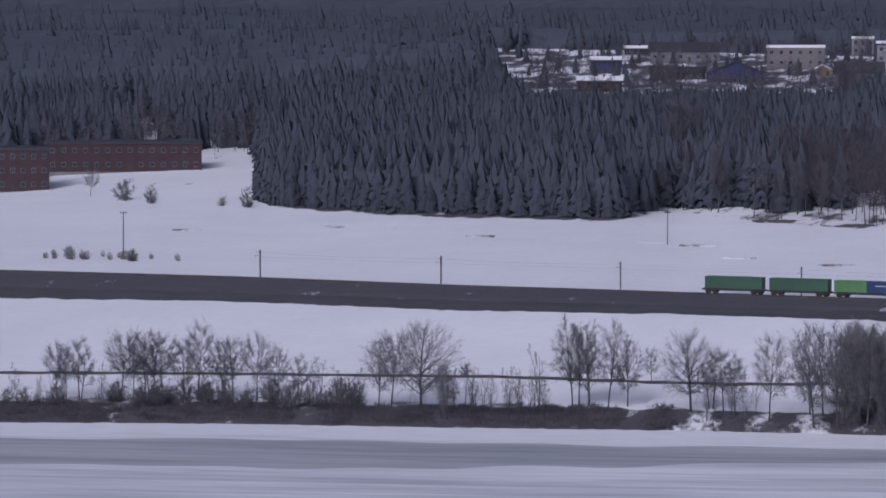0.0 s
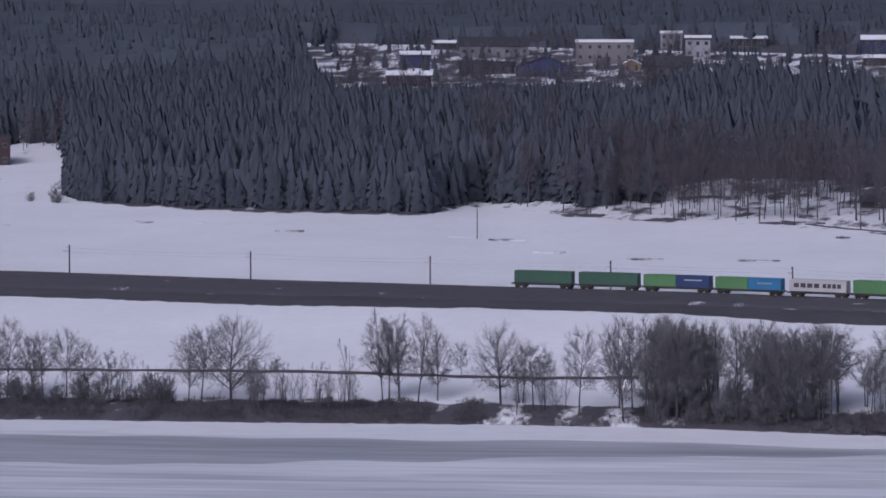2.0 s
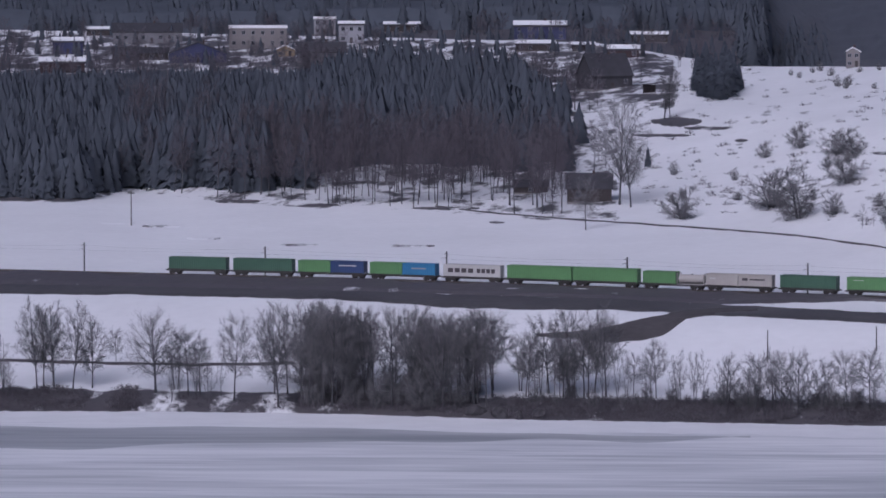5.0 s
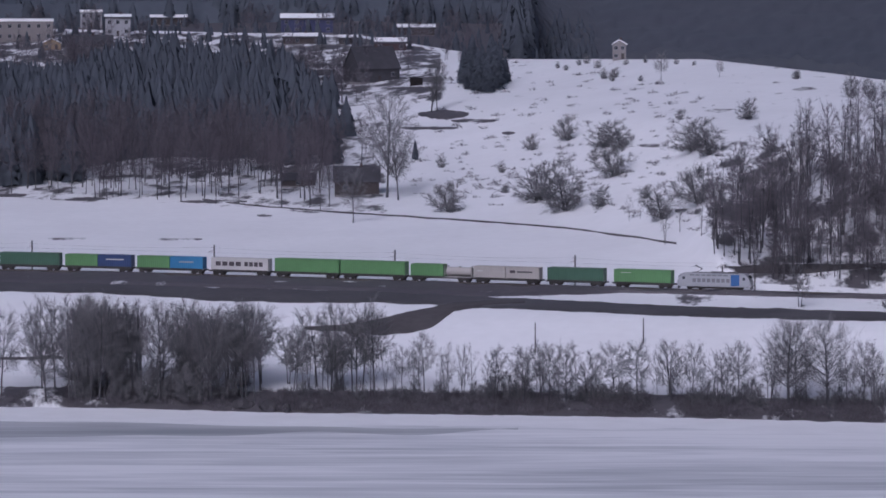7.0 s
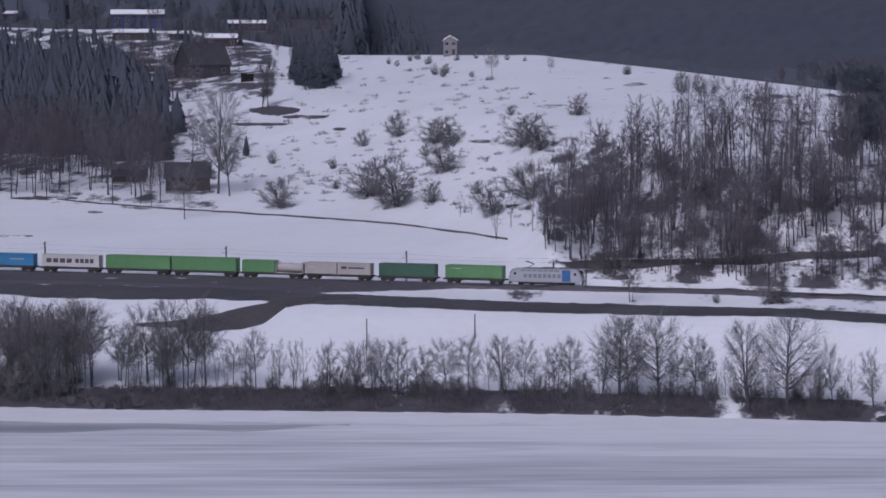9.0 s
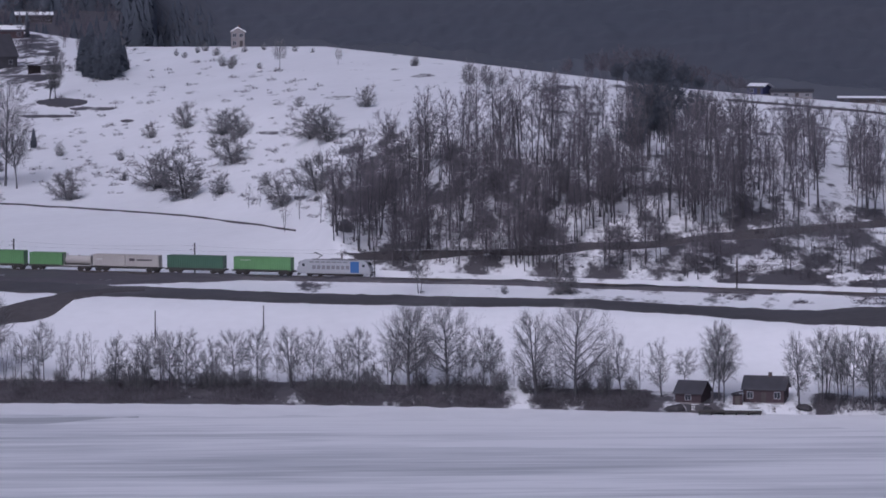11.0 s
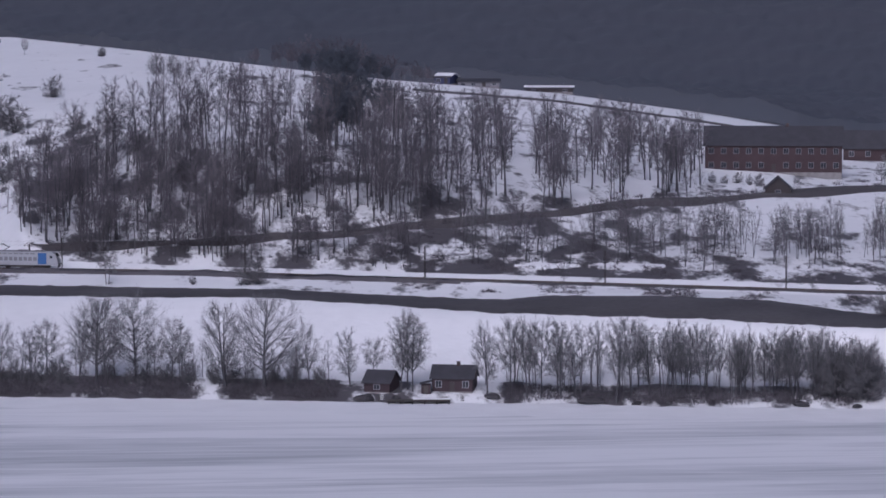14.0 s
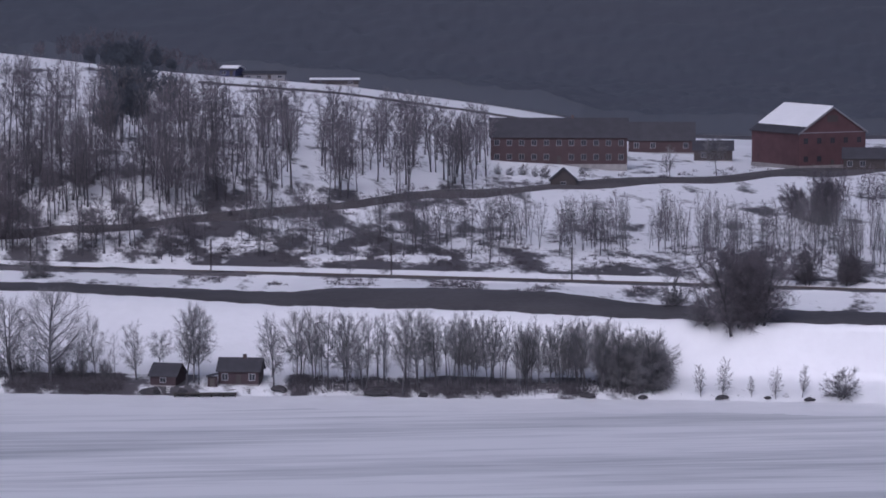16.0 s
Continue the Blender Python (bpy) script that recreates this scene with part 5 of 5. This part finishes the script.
def container(x0, x1, name, label, material, tall, ribs=True, bars=(), bar_mat="white", z0=1.16):
    """A container or swap body standing on a wagon; bars: (from, to, low, high) shares of its side."""
    m, n = on_rail(x0, x1)
    m = m @ Matrix.Translation((0, 0, z0))
    c = thing(name, label, "container", m, "containers of the freight train")
    h, y = n / 2, 1.22
    part("body", boxes((-h + 0.08, h - 0.08, -y + 0.06, y - 0.06, 0.08, tall - 0.06), bevel=0.02), material, c)
    for sx in (-1, 1):
        for sy in (-1, 1):
            part("corner_post", boxes((sx * (h - 0.08) - 0.08, sx * (h - 0.08) + 0.08, sy * (y - 0.08) - 0.08, sy * (y - 0.08) + 0.08, 0, tall)), material, c)
    for sy in (-1, 1):
        part("top_rail", boxes((-h + 0.16, h - 0.16, sy * y - 0.05, sy * y + 0.02, tall - 0.14, tall - 0.01)), material, c)
        part("bottom_rail", boxes((-h + 0.16, h - 0.16, sy * y - 0.05, sy * y + 0.02, 0.01, 0.18)), M["steel"], c)
    if ribs:
        k = max(6, int(n / 0.55))
        for sy in (-1, 1):
            xs = np.linspace(-h + 0.17, h - 0.17, 4 * k + 1)
            wave = [(x, y - 0.055 + (0.045 if i % 4 in (1, 2) else 0)) for i, x in enumerate(xs)]
            bm = bmesh.new()
            lo = [bm.verts.new((x, sy * q, 0.17)) for x, q in wave]
            hi = [bm.verts.new((x, sy * q, tall - 0.13)) for x, q in wave]
            for i in range(len(wave) - 1):
                bm.faces.new((lo[i], lo[i + 1], hi[i + 1], hi[i]) if sy < 0 else (lo[i + 1], lo[i], hi[i], hi[i + 1]))
            part("side_panel", bm, material, c)
    for b in bars:
        part("marking", boxes((-h + n * b[0], -h + n * b[1], -y - 0.03, -y - 0.005, tall * b[2], tall * b[3])), M[bar_mat], c, "painted marking")
    part("door", boxes((-h - 0.03, -h + 0.06, -y + 0.14, -0.02, 0.2, tall - 0.16), (-h - 0.03, -h + 0.06, 0.02, y - 0.14, 0.2, tall - 0.16), bevel=0.01), material, c)
    return c


def lettering(spans, lo, hi):
    return [(a, b, lo, hi) for a, b in spans]


for x0, x1 in ((-268, -156), (-152, -40), (-36, 88), (91, 215), (222, 332), (335, 455), (454, 574), (576, 690), (689, 812), (819, 926), (937, 1047)):
    wagon(x0, x1)
container(-262, -161, "container", "dark green container on a flat wagon", M["dkgreen"], 3.0)
container(-148, -44, "container", "dark green container on a flat wagon", M["dkgreen"], 3.0)
container(-33, 24, "container", "bright green short container on a flat wagon", M["green"], 2.9)
container(25, 84, "container", "navy blue container with a pale marking", M["navy"], 2.9, bars=((0.25, 0.78, 0.58, 0.68),), bar_mat="pale")
container(95, 152, "container", "bright green short container on a flat wagon", M["green"], 2.9)
container(153, 211, "container", "light blue container with a white marking", M["cyan"], 2.9, bars=((0.28, 0.72, 0.52, 0.64),))
container(226, 327, "trailer", "pale grey trailer box with dark block markings", M["pale"], 2.95, ribs=False, bar_mat="mark", bars=(
    *[(0.08 + 0.118 * k, 0.17 + 0.118 * k, 0.36, 0.70) for k in range(4)], *[(0.585 + 0.085 * k, 0.65 + 0.085 * k, 0.36, 0.70) for k in range(4)]))
container(339, 453, "swap_body", "long green swap body on a flat wagon", M["green"], 3.2)
container(456, 570, "swap_body", "long green swap body on a flat wagon", M["green"], 3.2)
container(580, 638, "container", "bright green short container on a flat wagon", M["green"], 2.9)
container(692, 748, "container", "beige container with faded sides", M["beige"], 2.8, bars=((0.12, 0.3, 0.55, 0.66),), bar_mat="pale")
container(749, 808, "container", "pale beige container with a dark marking", M["beige"], 2.8, bars=((0.12, 0.28, 0.5, 0.72), (0.34, 0.8, 0.54, 0.66)), bar_mat="mark")
container(823, 922, "container", "dark green container on a flat wagon", M["dkgreen"], 3.0)
container(941, 1042, "container", "bright green container with a pale scuff", M["green"], 3.0, bars=((0.12, 0.3, 0.74, 0.78),), bar_mat="pale")


def tank(x0, x1):
    m, n = on_rail(x0, x1)
    m = m @ Matrix.Translation((0, 0, 1.16))
    c = thing("tank_container", "beige tank container in a steel frame", "container", m, "containers of the freight train")
    h = n / 2
    part("tank", disc(bmesh.new(), 1.05, n - 0.5, pose(0, 0, 1.25, 0, 90, 0), 24), M["beige"], c)
    part("manhole", disc(bmesh.new(), 0.28, 0.2, pose(0, 0, 2.33), 12), M["steel"], c)
    for s in (-1, 1):
        part("end_frame", boxes((s * h - 0.08, s * h + 0.08, -1.22, -1.08, 0, 2.6), (s * h - 0.08, s * h + 0.08, 1.08, 1.22, 0, 2.6),
                                (s * h - 0.08, s * h + 0.08, -1.08, 1.08, 2.46, 2.6), (s * h - 0.08, s * h + 0.08, -1.08, 1.08, 0, 0.14)), M["beige"], c)
        part("side_rail", boxes((-h + 0.08, h - 0.08, s * 1.15 - 0.06, s * 1.15 + 0.06, 0, 0.14)), M["beige"], c)


tank(641, 688)


def locomotive(x0, x1):
    m, n = on_rail(x0, x1)
    o = thing("locomotive", "silver-grey electric locomotive with a blue band", "locomotive", m)
    h, y = n / 2, 1.48
    out = ((-h, 1.0), (-h, 1.9), (-h + 0.55, 3.0), (-h + 1.3, 3.75), (h - 1.3, 3.75), (h - 0.55, 3.0), (h, 1.9), (h, 1.0), (h - 0.5, 0.75), (-h + 0.5, 0.75))
    bm = prism(out, -y, y)
    bmesh.ops.bevel(bm, geom=list(bm.edges), offset=0.1, segments=2, affect="EDGES")
    part("body", bm, M["silver"], o)
    for sy in (-1, 1):
        part("band", boxes((h - 4.6, h - 2.6, sy * (y + 0.012) - 0.01, sy * (y + 0.012) + 0.01, 1.0, 3.55)), M["stripe"], o, "blue band on the side")
        for g in range(8):
            x = -h + 3.6 + g * 1.12
            part("marking", boxes((x, x + 0.8, sy * (y + 0.012) - 0.01, sy * (y + 0.012) + 0.01, 1.75, 2.6)), M["grey"], o, "grey block marking")
        for s in (-1, 1):
            part("side_window", boxes((s * (h - 1.55) - 0.28, s * (h - 1.55) + 0.28, sy * (y + 0.012) - 0.015, sy * (y + 0.012) + 0.015, 2.35, 2.95), bevel=0.01), M["pane"], o)
        part("grille", boxes(*[(-h + 3 + i * 1.3, -h + 4 + i * 1.3, sy * (y + 0.012) - 0.015, sy * (y + 0.012) + 0.015, 3.2, 3.5) for i in range(7)]), M["grey"], o)
        part("skirt", boxes((-2.4, 2.4, sy * 1.2 - 0.1, sy * 1.2 + 0.1, 0.3, 0.78), bevel=0.03), M["steel"], o)
    for s in (-1, 1):
        sl = Matrix.Translation((s * (h - 0.62), 0, 2.98)) @ Matrix.Rotation(s * radians(-38), 4, "Y")
        bm = boxes((-0.03, 0.03, -1.15, 1.15, -0.5, 0.45), bevel=0.02)
        bm.transform(sl @ Matrix.Translation((s * 0.22, 0, 0)))
        part("windscreen", bm, M["pane"], o)
        for q in (-1, 1):
            part("headlight", disc(bmesh.new(), 0.13, 0.08, pose(s * (h + 0.0), q * 1.0, 1.75, 0, 90, 0), 10), M["white"], o)
            part("buffer", disc(disc(bmesh.new(), 0.1, 0.5, pose(s * (h + 0.2), q * 0.87, 1.05, 0, 90, 0), 8), 0.24, 0.06, pose(s * (h + 0.45), q * 0.87, 1.05, 0, 90, 0)), M["steel"], o)
        bogie(o, s * (h - 4.0), 2.6, 0.62)
        part("plough", boxes((s * (h - 0.1) - 0.08, s * (h - 0.1) + 0.08, -1.2, 1.2, 0.22, 0.8), bevel=0.03), M["grey"], o)
    part("roof_gear", boxes((-h + 3.2, h - 3.2, -0.7, 0.7, 3.75, 3.95), (-1.0, 1.2, -0.9, 0.9, 3.9, 4.1), bevel=0.05), M["grey"], o)
    bm = bmesh.new()
    for a, b in (((-4.2, 4.0), (-3.0, 4.7)), ((-3.0, 4.7), (-4.6, 5.35))):
        for yy in (-0.35, 0.35):
            va, vb = Vector((a[0], yy, a[1])), Vector((b[0], yy * 0.8, b[1]))
            bmesh.ops.create_cone(bm, cap_ends=True, segments=6, radius1=0.05, radius2=0.05, depth=(vb - va).length,
                                  matrix=Matrix.Translation((va + vb) / 2) @ (vb - va).to_track_quat("Z", "Y").to_matrix().to_4x4())
    box(bm, -4.75, -4.45, -0.9, 0.9, 5.32, 5.4)
    part("pantograph", bm, M["steel"], o, "raised pantograph")
    part("folded_pantograph", boxes((3.0, 4.9, -0.45, -0.38, 4.02, 4.1), (3.0, 4.9, 0.38, 0.45, 4.02, 4.1), (4.7, 4.95, -0.9, 0.9, 4.1, 4.18)), M["steel"], o)
    return o


locomotive(1053, 1183)


# ---- things on the lake shore ----
def jetty(u, v, long, deep):
    """A low timber jetty on posts at the cabin."""
    p, r = spot(u, v)
    o = thing("jetty", "dark weathered timber jetty at the cabin", "jetty", Matrix.Translation((p.x, p.y, 0)) @ Matrix.Rotation(bearing(u), 4, "Z"))
    n = int(long / 0.3)
    plank = boxes((-0.13, 0.13, -deep, 0.6, 0.72, 0.78), bevel=0.01)
    me = bpy.data.meshes.new("plank")
    plank.to_mesh(me)
    plank.free()
    me.materials.append(M["pole"])
    for k in range(n):
        b = new("plank", me)
        b.parent, b.location = o, (-long / 2 + k * 0.3, 0, 0.02 * math.sin(k * 2.3))
    for y in (-deep + 0.3, -deep * 0.5, 0.2):
        part("beam", boxes((-long / 2, long / 2 - 0.3, y - 0.08, y + 0.08, 0.52, 0.7)), M["pole"], o)
    for k in range(6):
        for y in (-deep + 0.3, 0.1):
            part("post", disc(bmesh.new(), 0.11, 1.2, pose(-long / 2 + 0.2 + k * (long - 0.7) / 5, y, 0.2), 8), M["pole"], o)
    part("snow_cover", boxes((-long * 0.1, long * 0.48, -deep * 0.4, 0.5, 0.8, 0.93), bevel=0.06), M["snow"], o, "snow lying on the planks")


jetty(3332, 800, 13.0, 3.0)


def boulder(u, v, w, h, label, seed):
    p, r = spot(u, v)
    k = r / F
    bm = bmesh.new()
    bmesh.ops.create_icosphere(bm, subdivisions=3, radius=1)
    for q in bm.verts:
        d = 1 + 0.35 * noise.noise(q.co * 1.3 + Vector((seed, 0, 0))) + 0.12 * noise.noise(q.co * 4 + Vector((0, seed, 0)))
        q.co = Vector((q.co.x * w * k * 0.5 * d, q.co.y * w * k * 0.4 * d, max(-0.2, q.co.z) * h * k * d))
    me = bpy.data.meshes.new("boulder")
    bm.to_mesh(me)
    bm.free()
    me.materials.append(M["rock"])
    o = new("boulder", me)
    o.matrix_basis = Matrix.Translation(p) @ Matrix.Rotation(seed, 4, "Z")
    tagged(o, label, "boulder", "boulders on the shore")


for k, (u, v, w, h) in enumerate(((1838, 777, 34, 18), (1870, 779, 18, 16), (1790, 770, 40, 14), (1905, 772, 30, 10), (3236, 797, 40, 9), (3462, 797, 34, 8), (3640, 803, 60, 9),
                                  (3290, 798, 20, 7), (3720, 806, 26, 6), (4010, 806, 30, 7), (4110, 808, 22, 5), (4250, 808, 26, 5), (4330, 809, 18, 4), (4405, 810, 24, 5))):
    boulder(u, v, w, h, "dark rounded boulder at the lake edge", k * 1.7)


def porch():
    """The lean-to and front steps of the lake cabin."""
    p, r = spot(3345, 788)
    o = thing("lean_to", "small dark timber lean-to beside the cabin", "lean-to", Matrix.Translation(p) @ Matrix.Rotation(bearing(3345), 4, "Z"))
    part("wall", boxes((-1.1, 0.9, 0, 2.6, 0, 1.9)), M["cabin"], o)
    bm = prism(((-1.4, 1.95), (1.1, 2.55), (1.1, 2.7), (-1.4, 2.1)), -0.3, 2.8)
    part("roof", bm, M["slate"], o)
    part("door", boxes((-0.6, 0.3, -0.06, 0.04, 0.05, 1.75), bevel=0.02), M["pole"], o)


porch()


def carport(u, v):
    """An open carport on four posts above the cabin."""
    p, r = spot(u, v)
    o = thing("carport", "dark open timber carport on the snowy slope", "carport", Matrix.Translation(p) @ Matrix.Rotation(bearing(u), 4, "Z"))
    for x in (-1.9, 1.9):
        for y in (0.0, 3.6):
            part("post", boxes((x - 0.1, x + 0.1, y - 0.1, y + 0.1, -0.6, 2.6), bevel=0.01), M["brown"], o)
    part("beam", boxes((-2.1, 2.1, -0.1, 0.1, 2.5, 2.75)), M["brown"], o)
    part("beam", boxes((-2.1, 2.1, 3.5, 3.7, 2.5, 2.75)), M["brown"], o)
    part("roof", prism(((-2.5, 2.75), (2.5, 3.15), (2.5, 3.35), (-2.5, 2.95)), -0.6, 4.2), M["slate"], o)
    part("back_wall", boxes((-2.0, 2.0, 3.72, 3.85, -0.4, 2.5)), M["brown"], o)


carport(2099, 201)
pole("flagpole", "bare white flagpole beside a house", 1992, 118, 30, 0, "flagpoles", radius=0.1)


def shore_steps(u, v, n):
    """Broad timber steps with lines of snow, from a lake building down to the ice."""
    p, r = spot(u, v)
    o = thing("shore_steps", "dark timber steps with snow lying on the treads", "steps", Matrix.Translation((p.x, p.y, 0)) @ Matrix.Rotation(bearing(u), 4, "Z"))
    for k in range(n):
        t = part("tread", boxes((-2.2, 2.2, k * 0.75 - 0.1, k * 0.75 + 0.6, 0.3 + k * 0.28, 0.48 + k * 0.28), bevel=0.02), M["pole"], o)
        part("snow", boxes((-2.1, 1.7, k * 0.75, k * 0.75 + 0.6, 0.47 + k * 0.28, 0.58 + k * 0.28), bevel=0.04), M["snow"], t, "line of snow")
    for x in (-2.3, 2.3):
        part("stringer", boxes((x - 0.08, x + 0.08, -0.2, n * 0.75, -0.2, 0.35)), M["pole"], o)


shore_steps(3280, 798, 4)
shore_steps(3392, 799, 3)
